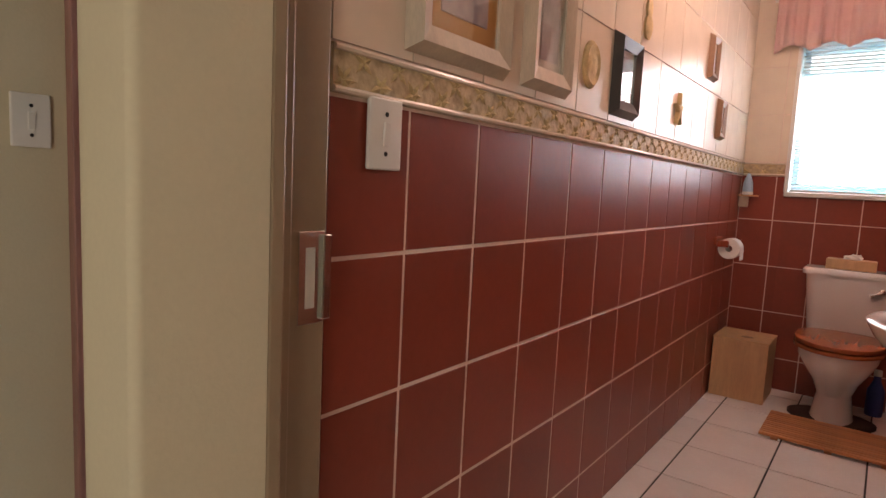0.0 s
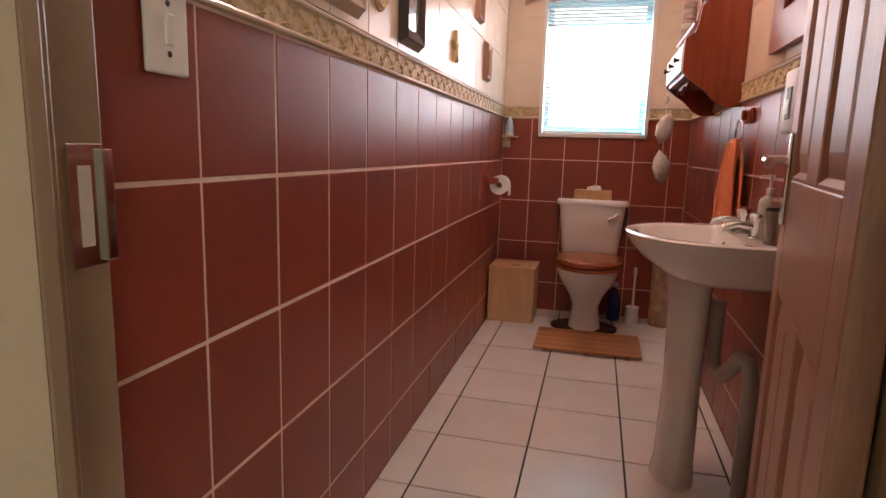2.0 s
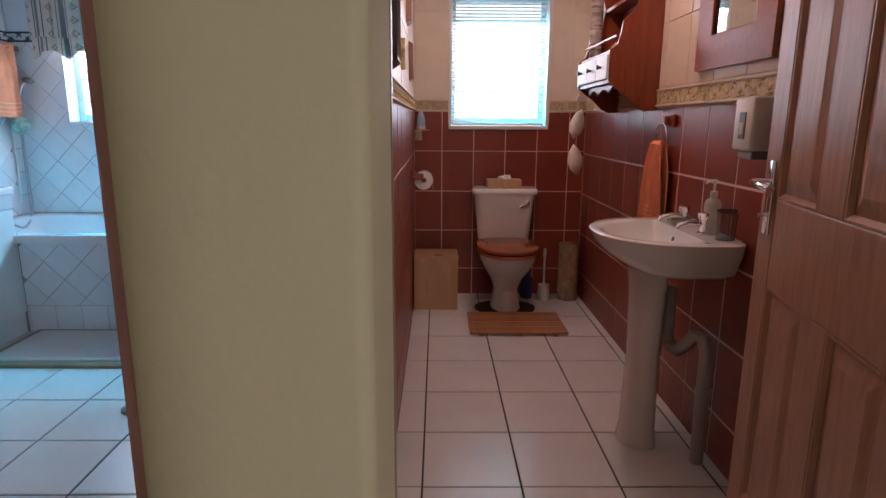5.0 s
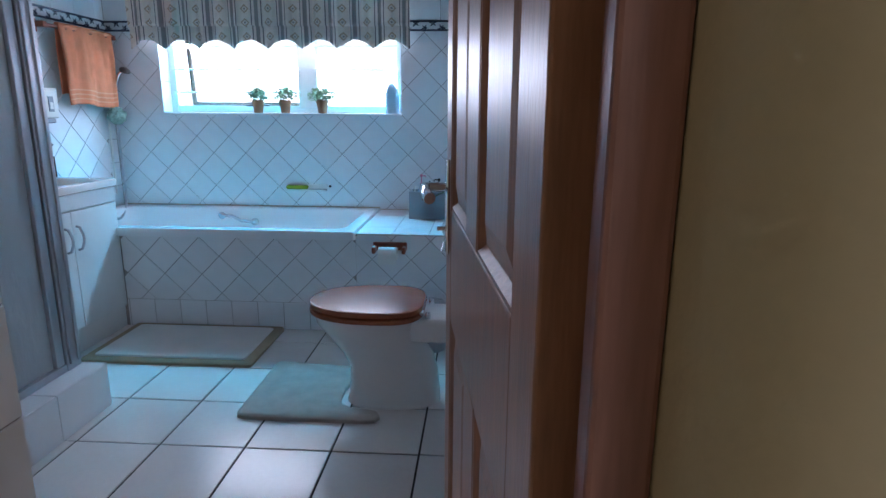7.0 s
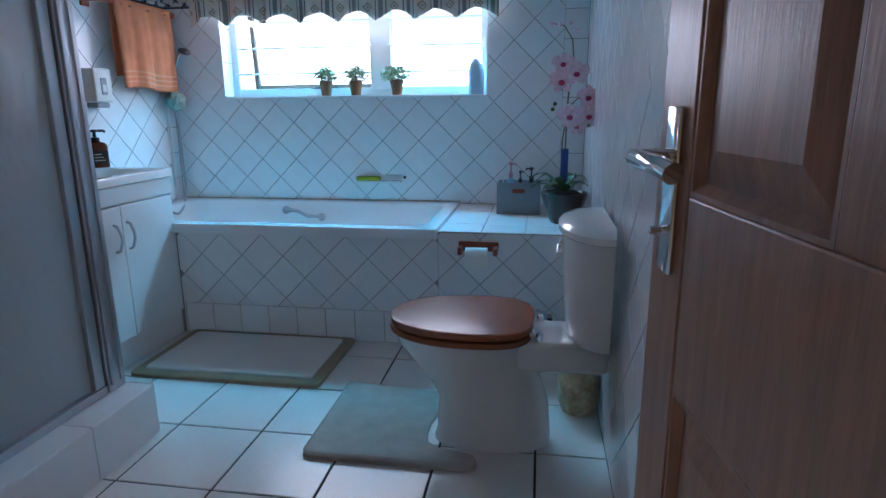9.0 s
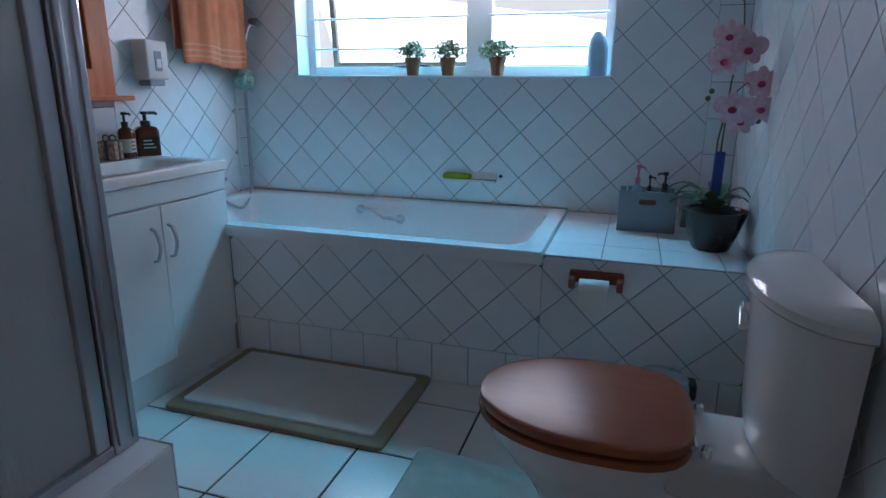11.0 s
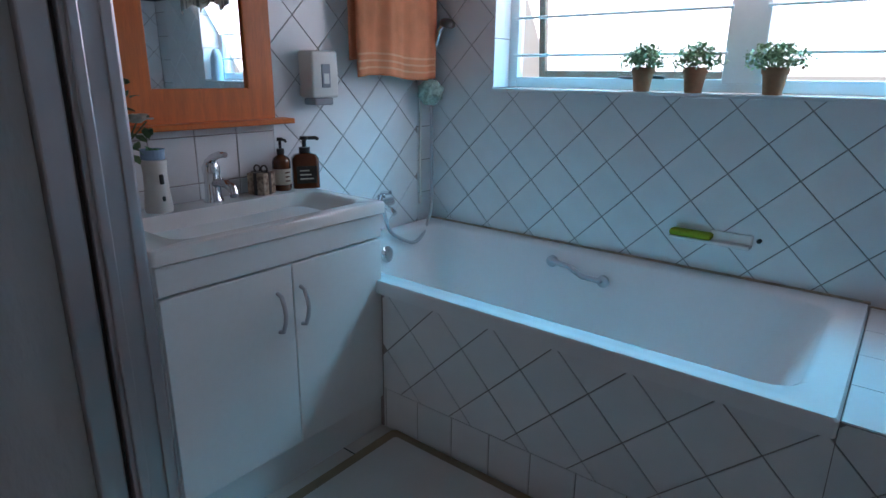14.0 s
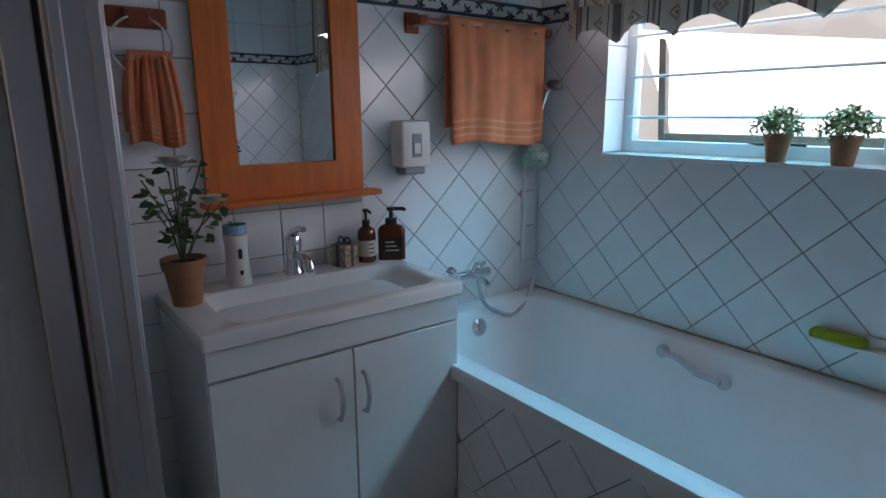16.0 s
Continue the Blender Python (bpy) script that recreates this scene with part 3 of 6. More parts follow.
def tile_all():
    # bathroom far wall
    tiles(wall_far_bath, PF, [(BX0 + 0.002, -0.83, 0.40, WIN[2] - 0.004), (BX0 + 0.002, WIN[0], WIN[2] - 0.004, BZ0), (WIN[1], -0.83, WIN[2] - 0.004, BZ0)], M_WHITE_TILE, (DIA, DIA), (-2.422, 0.826), 0.0035, True)
    tiles(wall_far_bath, PF, [(-0.83, BX1 - 0.002, 0.40, BZ0)], M_WHITE_TILE, (0.155, 0.155), (-0.83, 0.40), 0.0035)
    tiles(wall_far_bath, PF, [(BX0 + 0.002, WIN[0], BZ1, H), (WIN[1], BX1 - 0.002, BZ1, H), (WIN[0], WIN[1], WIN[3], H)], M_WHITE_TILE, (0.2, 0.2), (BX0, BZ1), 0.0035)
    # bathroom left wall
    tiles(wall_left, PL, [(3.27, 4.06, 0.0, BZ0)], M_WHITE_TILE, (DIA, DIA), (3.27, 0.90), 0.0035, True)
    tiles(wall_left, PL, [(4.06, FY - 0.002, 0.0, BZ0)], M_WHITE_TILE, (0.155, 0.155), (4.06, 0.40), 0.0035)
    tiles(wall_left, PL, [(2.4, 3.27, 0.0, BZ0)], M_WHITE_TILE, (0.152, 0.152), (3.27, 0.90), 0.0035)
    tiles(wall_left, PL, [(2.4, FY - 0.002, BZ1, H)], M_WHITE_TILE, (0.2, 0.2), (3.27, BZ1), 0.0035)
    tiles(wall_left, PL, [(1.09, 2.4, 0.0, H)], M_WHITE_TILE, (0.3, 0.3), (1.09, 0), 0.0035)
    # bathroom right wall
    tiles(wall_right, PR, [(-FY + 0.002, -1.7, 0.0, BZ0)], M_WHITE_TILE, (DIA, DIA), (-2.9, 0.83), 0.0035, True)
    tiles(wall_right, PR, [(-1.7, -0.9, 0.0, BZ0), (-FY + 0.002, -0.9, BZ1, H)], M_WHITE_TILE, (0.2, 0.2), (-1.7, BZ1), 0.0035)
    # shower nib
    tiles(nib, plane_m((-1.504, 0, 0), (0, 1, 0), (0, 0, 1)), [(NY, 1.09, 0, H)], M_WHITE_TILE, (0.2, 0.2), (1.09, 0.10), 0.0035)
    tiles(nib, plane_m((0, 1.09 - T, 0), (-1, 0, 0), (0, 0, 1)), [(1.504, 3.2, 0, H)], M_WHITE_TILE, (0.3, 0.3), (1.504, 0.1), 0.0035)
    # toilet room
    rw, rh = 0.2405, 0.2765
    tiles(wall_wcl, PWL, [(0.80, FY - 0.002, 0, 1.280)], M_RED_TILE, (rw, rh), (1.003, 1.004 - 4 * rh), 0.0085, False, 0.0016)
    tiles(wall_wcl, PWL, [(0.80, FY - 0.002, 1.366, H)], M_CREAM_TILE, (rw, rh), (1.003, 1.366), 0.004)
    tiles(wall_wcr, PWR, [(-FY + 0.002, -0.80, 0, 1.280)], M_RED_TILE, (rw, rh), (-2.52, 1.004 - 4 * rh), 0.0085, False, 0.0016)
    tiles(wall_wcr, PWR, [(-FY + 0.002, -0.80, 1.366, H)], M_CREAM_TILE, (rw, rh), (-2.52, 1.366), 0.004)
    fr = [(WX0, WWIN[0], 0, 1.280), (WWIN[1], WX1, 0, 1.280), (WWIN[0], WWIN[1], 0, WWIN[2] - 0.02)]
    tiles(wall_far_wc, PF, fr, M_RED_TILE, (0.218, rh), (-0.112, 1.018 - 4 * rh), 0.0055, False, 0.0016)
    tiles(wall_far_wc, PF, [(WX0, WWIN[0], 1.366, H), (WWIN[1], WX1, 1.366, H), (WWIN[0], WWIN[1], WWIN[3], H)], M_CREAM_TILE, (0.218, rh), (-0.112, 1.366), 0.004)
    # floors
    tiles(floor_bath, PFL, [(BX0 + 0.002, BX1 - 0.002, NY - 0.19, 3.34)], M_FLOOR_TILE, (S * 0.97, 0.34), (-1.9, 2.127), 0.008)
    tiles(floor_wc, PFL, [(WX0, WX1, 0.60, FY - 0.002)], M_FLOOR_TILE, (0.338, 0.362), (-0.071, 2.553), 0.007)
    tiles(floor_hall, PFL, [(-1.65, 2.2, -2.2, 0.55)], M_FLOOR_TILE, (0.338, 0.362), (-0.071, 0.55), 0.007)


def relief_border(name, m, u0, u1, v0, v1, material, label, lines):
    """A border strip with rounded edge mouldings and a running scroll of raised leaves."""
    ob = thing(name, None, label, "border", kind="structure")
    part("strip", moved(box(u0, u1, v0, v1, 0, 0.008), m), material, ob)
    for v in (v0 + 0.006, v1 - 0.006):
        part("moulding", moved(tube([(u0, v, 0.009), (u1, v, 0.009)], 0.006, 8), m), lines, ob)
    return ob


def leaf_bits(ob, m, u0, u1, v0, v1, step, material, size):
    bm = bmesh.new()
    k, u = 0, u0 + step / 2
    while u < u1:
        vm = (v0 + v1) / 2 + 0.22 * (v1 - v0) * (1 if k % 2 else -1)
        for a in (0, 55, 125, 200, 290):
            L = size * random.uniform(0.7, 1.1)
            c, s = math.cos(radians(a + 30 * (k % 2))), math.sin(radians(a + 30 * (k % 2)))
            q = [(-0.1, 0), (0.4, 0.22), (1, 0), (0.4, -0.22)]
            low = [bm.verts.new((u + L * (x * c - y * s), min(v1 - 0.012, max(v0 + 0.012, vm + L * (x * s + y * c))), 0.0085)) for x, y in q]
            top = bm.verts.new((u + L * 0.42 * c, min(v1 - 0.014, max(v0 + 0.014, vm + L * 0.42 * s)), 0.0085 + 0.005))
            for i in range(4):
                bm.faces.new((low[i], low[(i + 1) % 4], top))
        u += step
        k += 1
    moved(bm, m)
    return part("leaf_relief", bm, material, ob)


for nm, m, u0, u1 in (("border_west", PWL, 0.80, FY), ("border_east", PWR, -FY, -0.80), ("border_north", PF, WX0, WWIN[0] - 0.012), ("border_north", PF, WWIN[1] + 0.012, WX1)):
    b = relief_border(nm, m, u0, u1, 1.283, 1.363, M_BORDER, "embossed sand coloured leaf border tiles", M_CREAM_TILE)
    leaf_bits(b, m, u0, u1, 1.283, 1.363, 0.045, M_STONE, 0.030)
for nm, m, u0, u1 in (("border_bathroom_north", PF, BX0, WIN[0] - 0.01), ("border_bathroom_north", PF, WIN[1] + 0.01, BX1), ("border_bathroom_west", PL, 2.4, FY), ("border_bathroom_east", PR, -FY, -0.9)):
    b = relief_border(nm, m, u0, u1, BZ0, BZ1, M_BLUE_TILE, "white border tiles with dark blue scroll motif", M_NAVY)
    leaf_bits(b, m, u0, u1, BZ0, BZ1, 0.055, M_NAVY, 0.030)

# ---- doors and frames ----
def door_leaf(name, m, width, height, material, label, handle_u, flip):
    """Panelled leaf: u along the width from the hinge, thickness centred on 0."""
    ob = thing(name, m, label, "door", kind="structure")
    part("leaf", box(0.002, width - 0.002, -0.008, 0.008, 0.012, height - 0.002), material, ob)
    st = 0.10
    cells = []
    for z0, z1 in ((0.0, 0.20), (0.80, 1.025), (height - 0.13, height)):
        part("rail", box(st + 0.001, width - st - 0.001, -0.02, 0.02, max(z0, 0.01), z1, 0.003), material, ob)
    for u in (0, width - st):
        part("stile", box(u, u + st, -0.0205, 0.0205, 0.01, height, 0.003), material, ob)
    part("muntin", box(width / 2 - 0.06, width / 2 + 0.06, -0.0198, 0.0198, 0.20, 0.80, 0.003), material, ob)
    part("muntin", box(width / 2 - 0.06, width / 2 + 0.06, -0.0198, 0.0198, 1.025, height - 0.13, 0.003), material, ob)
    for u0, u1 in ((st, width / 2 - 0.06), (width / 2 + 0.06, width - st)):
        for z0, z1 in ((0.20, 0.80), (1.025, height - 0.13)):
            for s in (-1, 1):
                def ring(inset, depth):
                    return [(u0 + inset, s * depth, z0 + inset), (u1 - inset, s * depth, z0 + inset), (u1 - inset, s * depth, z1 - inset), (u0 + inset, s * depth, z1 - inset)]
                part("panel_moulding", loft([ring(0.0005, 0.008), ring(0.0005, 0.0185), ring(0.006, 0.0185), ring(0.016, 0.0085)], False, False), material, ob)
                lo, hi = ring(0.018, 0.008), ring(0.052, 0.0165)
                part("raised_panel", loft([lo, hi]), material, ob)
    for s in (-1, 1):
        h = part("door_handle", joined(box(handle_u - 0.02, handle_u + 0.02, min(s * 0.0205, s * 0.028), max(s * 0.0205, s * 0.028), 0.93, 1.12, 0.003),
                                       tube([(handle_u, s * 0.026, 1.065), (handle_u, s * 0.062, 1.065), (handle_u - 0.015, s * 0.072, 1.065), (handle_u - 0.10, s * 0.070, 1.062), (handle_u - 0.12, s * 0.066, 1.058)], 0.009, taper=0.011),
                                       tube([(handle_u, s * 0.026, 0.98), (handle_u, s * 0.045, 0.98)], 0.005)), M_CHROME, ob, "polished chrome lever handle on a backplate", smooth=True)
    return ob


def leaf_pose(hx, hy, fx, fy):
    return pose(hx, hy, 0, 0, 0, math.degrees(math.atan2(fy - hy, fx - hx)))


door_leaf("door_1", leaf_pose(-0.667, 0.642, -0.780, 1.455), 0.82, 2.03, M_DOOR, "open varnished pine panel door of the bathroom", 0.762, 1)
door_leaf("door_2", leaf_pose(0.388, 0.845, 0.525, 1.60), 0.76, 2.03, M_DOOR, "open varnished pine panel door of the toilet", 0.70, 1)


def jamb(name, boxes, material, label):
    ob = thing(name, None, label, "door frame", kind="structure")
    for b in boxes:
        part("frame_member", box(*b, 0.004), material, ob)
    return ob


f1 = jamb("trim_toilet_door", [(-0.4995, -0.404, 0.6005, 0.625, 0, 2.08), (-0.4995, -0.452, 0.6255, 0.675, 0, 2.08), (-0.4995, -0.472, 0.6755, 0.757, 0, 2.08), (0.405, 0.432, 0.57, 0.81, 0, 2.08), (0.414, 0.470, 0.8105, 0.93, 0, 2.08), (-0.404, 0.405, 0.605, 0.80, 2.045, 2.081)], M_FRAME_BROWN, "taupe gloss painted steel door frame")
strike = part("strike_plate", joined(box(-0.4718, -0.4698, 0.702, 0.752, 0.915, 1.06, 0.0008), box(-0.4722, -0.462, 0.745, 0.7605, 0.92, 1.055, 0.002)), M_CHROME, f1, "worn chrome strike plate")
part("strike_slot", box(-0.4712, -0.4690, 0.715, 0.733, 0.94, 1.035), M_WHITE_PLASTIC, f1)
f2 = jamb("trim_bathroom_door", [(-0.636, -0.6005, 0.602, 0.80, 0, 2.08), (-0.660, -0.6175, 0.562, 0.6015, 0, 2.08), (-1.503, -1.41, 0.7555, 0.89, 0, 2.08), (-1.41, -0.636, 0.603, 0.78, 2.045, 2.081)], M_FRAME_RED, "red brown gloss painted bathroom door frame")
part("strike_plate", box(-1.4098, -1.4075, 0.84, 0.885, 0.93, 1.06, 0.0005), M_CHROME, f2)


def switch_plate(m, label):
    ob = thing("light_switch", m, label, "light switch", "light switches")
    part("plate", box(-0.043, 0.043, -0.064, 0.064, 0.0, 0.010, 0.004), M_WHITE_PLASTIC, ob)
    part("rocker", moved(box(-0.008, 0.008, -0.022, 0.022, 0.009, 0.014, 0.002), pose(0, 0.0, 0, 4, 0, 0)), M_WHITE_PLASTIC, ob)
    for v in (-0.035, 0.035):
        part("screw", moved(lathe([(0.0045, 0.0095), (0.0045, 0.0108), (0.0, 0.0108)], 12), pose(0, v, 0)), M_BLACK, ob)
    return ob


switch_plate(PWL @ pose(0.923, 1.225, 0.006), "white plastic light switch on oxblood tiles")
switch_plate(plane_m((-1.442, 0.675, 1.245), (0, 1, 0), (0, 0, 1)), "white plastic light switch on yellow hall wall")

# ---- bathtub, ledge ----
def bathtub():
    ob = thing("bathtub", None, "white acrylic built in bathtub", "bathtub")
    x0, x1, y0, y1, zt = BX0 + 0.002, -1.402, 3.306, FY - 0.003, 0.577
    rim = [rrect(x0, x1, y0, y1, zt - 0.045, 0.012), rrect(x0, x1, y0, y1, zt - 0.008, 0.012), rrect(x0 + 0.006, x1 - 0.006, y0 + 0.006, y1 - 0.006, zt, 0.012),
           rrect(x0 + 0.07, x1 - 0.07, y0 + 0.075, y1 - 0.06, zt, 0.10), rrect(x0 + 0.085, x1 - 0.09, y0 + 0.09, y1 - 0.075, zt - 0.015, 0.10),
           rrect(x0 + 0.14, x1 - 0.22, y0 + 0.15, y1 - 0.13, 0.22, 0.12), rrect(x0 + 0.19, x1 - 0.30, y0 + 0.19, y1 - 0.17, 0.16, 0.12)]
    part("tub", loft(rim, False, True), M_ACRYLIC, ob, smooth=True)
    for xa, xb, y, yo in ((-2.47, -2.23, y1 - 0.082, -0.035), (-2.46, -2.18, y0 + 0.10, 0.03)):
        pts = [(xa, y, 0.525), (xa + 0.015, y + yo, 0.53), (xa + 0.09, y + yo * 1.2, 0.525), (xb - 0.09, y + yo * 1.2, 0.495), (xb - 0.015, y + yo, 0.49), (xb, y, 0.487)]
        g = part("grab_handle", joined(tube(pts, 0.011), moved(lathe([(0.024, -0.006), (0.024, 0.006), (0.012, 0.012)], 20), pose(xa + 0.008, y + yo * 0.6, 0.525, 90, 0, 0)), moved(lathe([(0.024, -0.006), (0.024, 0.006), (0.012, 0.012)], 20), pose(xb - 0.008, y + yo * 0.6, 0.487, 90, 0, 0))), M_ALU, ob, "chrome grab handle", smooth=True)
    part("overflow", moved(lathe([(0.036, 0), (0.036, 0.006), (0.022, 0.014), (0.0, 0.014)], 24), pose(x0 + 0.100, 3.735, 0.50, 0, 80, 0)), M_CHROME, ob, smooth=True)
    part("waste", moved(lathe([(0.035, 0), (0.035, 0.004), (0.0, 0.004)], 24), pose(x0 + 0.34, 3.73, 0.161)), M_CHROME, ob)
    return ob


bathtub()
solo("trim_sealant", joined(tube([(BX0 + 0.01, FY - 0.003, 0.579), (-1.402, FY - 0.003, 0.579)], 0.005, 8), tube([(-1.402, FY - 0.003, 0.5675), (BX1 - 0.004, FY - 0.003, 0.5675)], 0.0035, 8)), mat("stained silicone sealant", (0.44, 0.36, 0.27), 0.6, vary=0.4, scale=20), "stained silicone sealant along bath and tiles", "sealant", "structure")
panel = wall("wall_bath_panel", [(BX0, BX1, 3.334, 3.37, 0, 0.528), (-1.40, BX1, 3.37, FY, 0.30, 0.562), (-1.40, BX1, 3.334, 3.37, 0.528, 0.562)], M_GREY_GROUT, "white diamond tiled bath front and ledge")

# ---- vanity ----
def vanity():
    ob = thing("vanity_unit", None, "white two door vanity unit with moulded basin top", "vanity unit")
    y0, y1, xf, xb = 2.574, 3.335, -2.755, BX0 + 0.006
    part("carcass", box(xb, xf, y0, y1, 0.06, 0.804), M_CAB, ob)
    part("plinth", box(xb, xf + 0.006, y0 + 0.005, y1 - 0.002, 0.0, 0.125, 0.002), M_CAB, ob)
    part("apron", box(xf + 0.0005, xf + 0.019, y0, y1, 0.727, 0.804, 0.003), M_CAB, ob)
    ym = 2.965
    for a, b, yh in ((y0 + 0.002, ym - 0.002, 2.910), (ym + 0.002, y1 - 0.002, 2.992)):
        d = part("door", box(xf + 0.0005, xf + 0.019, a, b, 0.125, 0.720, 0.003), M_CAB, ob)
        x = xf + 0.019
        part("handle", tube([(x, yh, 0.645), (x + 0.018, yh, 0.64), (x + 0.030, yh, 0.61), (x + 0.034, yh, 0.585), (x + 0.030, yh, 0.56), (x + 0.018, yh, 0.53), (x, yh, 0.525)], 0.0065), M_ALU, d, "brushed metal bow handle", smooth=True)
    # basin top
    zt, X0, X1, Y0, Y1 = 0.848, BX0 + 0.002, -2.726, 2.566, 3.352
    ri = []
    for ins, z, r in ((0.006, zt - 0.042, 0.010), (0, zt - 0.038, 0.012), (0, zt - 0.008, 0.012), (0.003, zt - 0.002, 0.012), (0.009, zt, 0.012), (0.02, zt, 0.012)):
        ri.append(rrect(X0 + ins, X1 - ins, Y0 + ins, Y1 - ins, z, r))
    bx0, bx1, by0, by1 = X0 + 0.125, X1 - 0.045, Y0 + 0.085, Y1 - 0.055
    ri.append(rrect(bx0, bx1, by0, by1, zt, 0.055))
    ri.append(rrect(bx0 + 0.01, bx1 - 0.01, by0 + 0.012, by1 - 0.012, zt - 0.012, 0.055))
    ri.append(rrect(bx0 + 0.04, bx1 - 0.035, by0 + 0.045, by1 - 0.13, zt - 0.105, 0.05))
    ri.append(rrect(bx0 + 0.08, bx1 - 0.08, by0 + 0.16, by1 - 0.22, zt - 0.118, 0.05))
    part("basin_top", loft(ri, False, True), M_CERAMIC, ob, "glossy white moulded basin top", smooth=True)
    part("waste", moved(lathe([(0.025, 0), (0.025, 0.004), (0, 0.004)], 20), pose((bx0 + bx1) / 2, 2.93, zt - 0.1178)), M_CHROME, ob)
    return ob


vanity()


def mixer_tap(x, y, z, a):
    ob = thing("basin_mixer_tap", pose(x, y, z, 0, 0, a), "chrome single lever basin mixer tap", "tap")
    part("body", lathe([(0.031, 0), (0.031, 0.008), (0.026, 0.014), (0.025, 0.085), (0.028, 0.092), (0.028, 0.112), (0.022, 0.126), (0, 0.131)], 28), M_CHROME, ob, smooth=True)
    part("spout", tube([(0.012, 0, 0.060), (0.05, 0, 0.070), (0.09, 0, 0.066), (0.115, 0, 0.055), (0.118, 0, 0.040)], 0.015, 14), M_CHROME, ob, smooth=True)
    part("aerator", moved(lathe([(0.012, 0), (0.013, 0.004), (0.013, 0.014)], 18), pose(0.118, 0, 0.030)), M_ALU, ob)
    part("lever", tube([(-0.012, 0, 0.124), (0.015, 0, 0.142), (0.055, 0, 0.156), (0.088, 0, 0.158)], 0.015, 12, taper=0.009), M_CHROME, ob, smooth=True)



mixer_tap(-3.135, 2.975, 0.848, 0)

# ---- toilets ----
def toilet(name, m, label, skirt, lever):
    """Bowl faces -x; the wall is at x = 0."""
    ob = thing(name, m, label, "toilet")
    zr = 0.40
    lo = [oval(-0.33, 0, 0.0, 0.17 if not skirt else 0.20, 0.16 if not skirt else 0.20, 0.105, power=2.6), oval(-0.33, 0, 0.03, 0.155 if not skirt else 0.19, 0.15 if not skirt else 0.20, 0.095, power=2.6), oval(-0.34, 0, 0.15, 0.125 if not skirt else 0.175, 0.13 if not skirt else 0.20, 0.08 if not skirt else 0.09),
          oval(-0.36, 0, 0.22, 0.15 if not skirt else 0.19, 0.15 if not skirt else 0.20, 0.105), oval(-0.39, 0, 0.30, 0.22, 0.18, 0.15), oval(-0.40, 0, zr - 0.04, 0.255, 0.20, 0.178), oval(-0.40, 0, zr, 0.262, 0.21, 0.182),
          oval(-0.40, 0, zr, 0.215, 0.15, 0.135), oval(-0.39, 0, 0.28, 0.16, 0.10, 0.10), oval(-0.36, 0, 0.2, 0.06, 0.06, 0.06)]
    part("bowl", loft(lo), M_CERAMIC, ob, smooth=True)
    part("pan_deck", box(-0.30 if skirt else -0.25, -0.012, -0.115, 0.115, zr - 0.10, zr + 0.002, 0.02, seg=3), M_CERAMIC, ob, smooth=True)
    cz0, cz1 = 0.405, 0.745
    cw = 0.235 if skirt else 0.205
    loops = [rrect(-0.165, -0.008, -cw + 0.045, cw - 0.045, cz0, 0.03), rrect(-0.175, -0.006, -cw + 0.03, cw - 0.03, cz0 + 0.03, 0.045), rrect(-0.185, -0.004, -cw, cw, cz1, 0.05)]
    if skirt:
        def dome(k, z):
            side = [-math.cos(math.pi * i / 27) for i in range(28)]
            return [(-0.004 - k * (0.03 + 0.175 * max(0.0, 1 - u * u) ** 0.42), u * (cw + 0.012) * k, z) for u in side]
        loops = [dome(0.74, cz0), dome(0.80, cz0 + 0.008), dome(0.86, cz0 + 0.06), dome(0.95, cz1 - 0.02), dome(0.955, cz1)]
    part("cistern", loft(loops), M_CERAMIC, ob, smooth=True)
    if skirt:
        part("cistern_lid", loft([dome(1.0, cz1), dome(1.03, cz1 + 0.006), dome(1.03, cz1 + 0.024), dome(0.98, cz1 + 0.034), dome(0.75, cz1 + 0.042)]), M_CERAMIC, ob, smooth=True)
    else:
        part("cistern_lid", loft([rrect(-0.195, -0.003, -cw - 0.014, cw + 0.014, cz1 + 0.0005, 0.03), rrect(-0.197, -0.003, -cw - 0.016, cw + 0.016, cz1 + 0.022, 0.03), rrect(-0.188, -0.006, -cw - 0.006, cw + 0.006, cz1 + 0.036, 0.03)]), M_CERAMIC, ob, smooth=True)
    for nm, z0, z1, k in (("seat", zr + 0.004, zr + 0.024, 1.0), ("lid", zr + 0.030, zr + 0.052, 0.99)):
        def seat_loop(z, inset):
            return oval(-0.40, 0, z, 0.278 * k - inset, 0.205 - inset, 0.202 * k - inset, n=48, power=2.15, square_back=3.2)
        lp = [seat_loop(z0, 0.012), seat_loop(z0, 0.005), seat_loop(z0 + 0.0015, 0.001), seat_loop(z0 + 0.005, 0.0), seat_loop(z1 - 0.006, 0.0), seat_loop(z1 - 0.002, 0.0015), seat_loop(z1, 0.006), seat_loop(z1 + 0.0005, 0.014)]
        if nm == "lid":
            lp.append(seat_loop(z1 + 0.003, 0.08))
        part(nm, loft(lp), M_SEAT, ob, "polished mahogany seat" if nm == "seat" else "polished mahogany lid", smooth=True)
    for y in (-0.09, 0.09):
        part("hinge", joined(tube([(-0.20, y - 0.018, zr + 0.026), (-0.20, y + 0.018, zr + 0.026)], 0.008), moved(lathe([(0.012, 0), (0.012, 0.02), (0.006, 0.026)], 14), pose(-0.175, y, zr + 0.002))), M_CHROME, ob, smooth=True)
    if skirt:
        for o in ob.children:
            if o.name.split(".")[0] in ("bowl", "seat", "lid", "hinge"):
                o.location.x = -0.05
            if o.name.split(".")[0] in ("cistern", "cistern_lid"):
                o.scale.x = 0.82
    y = lever
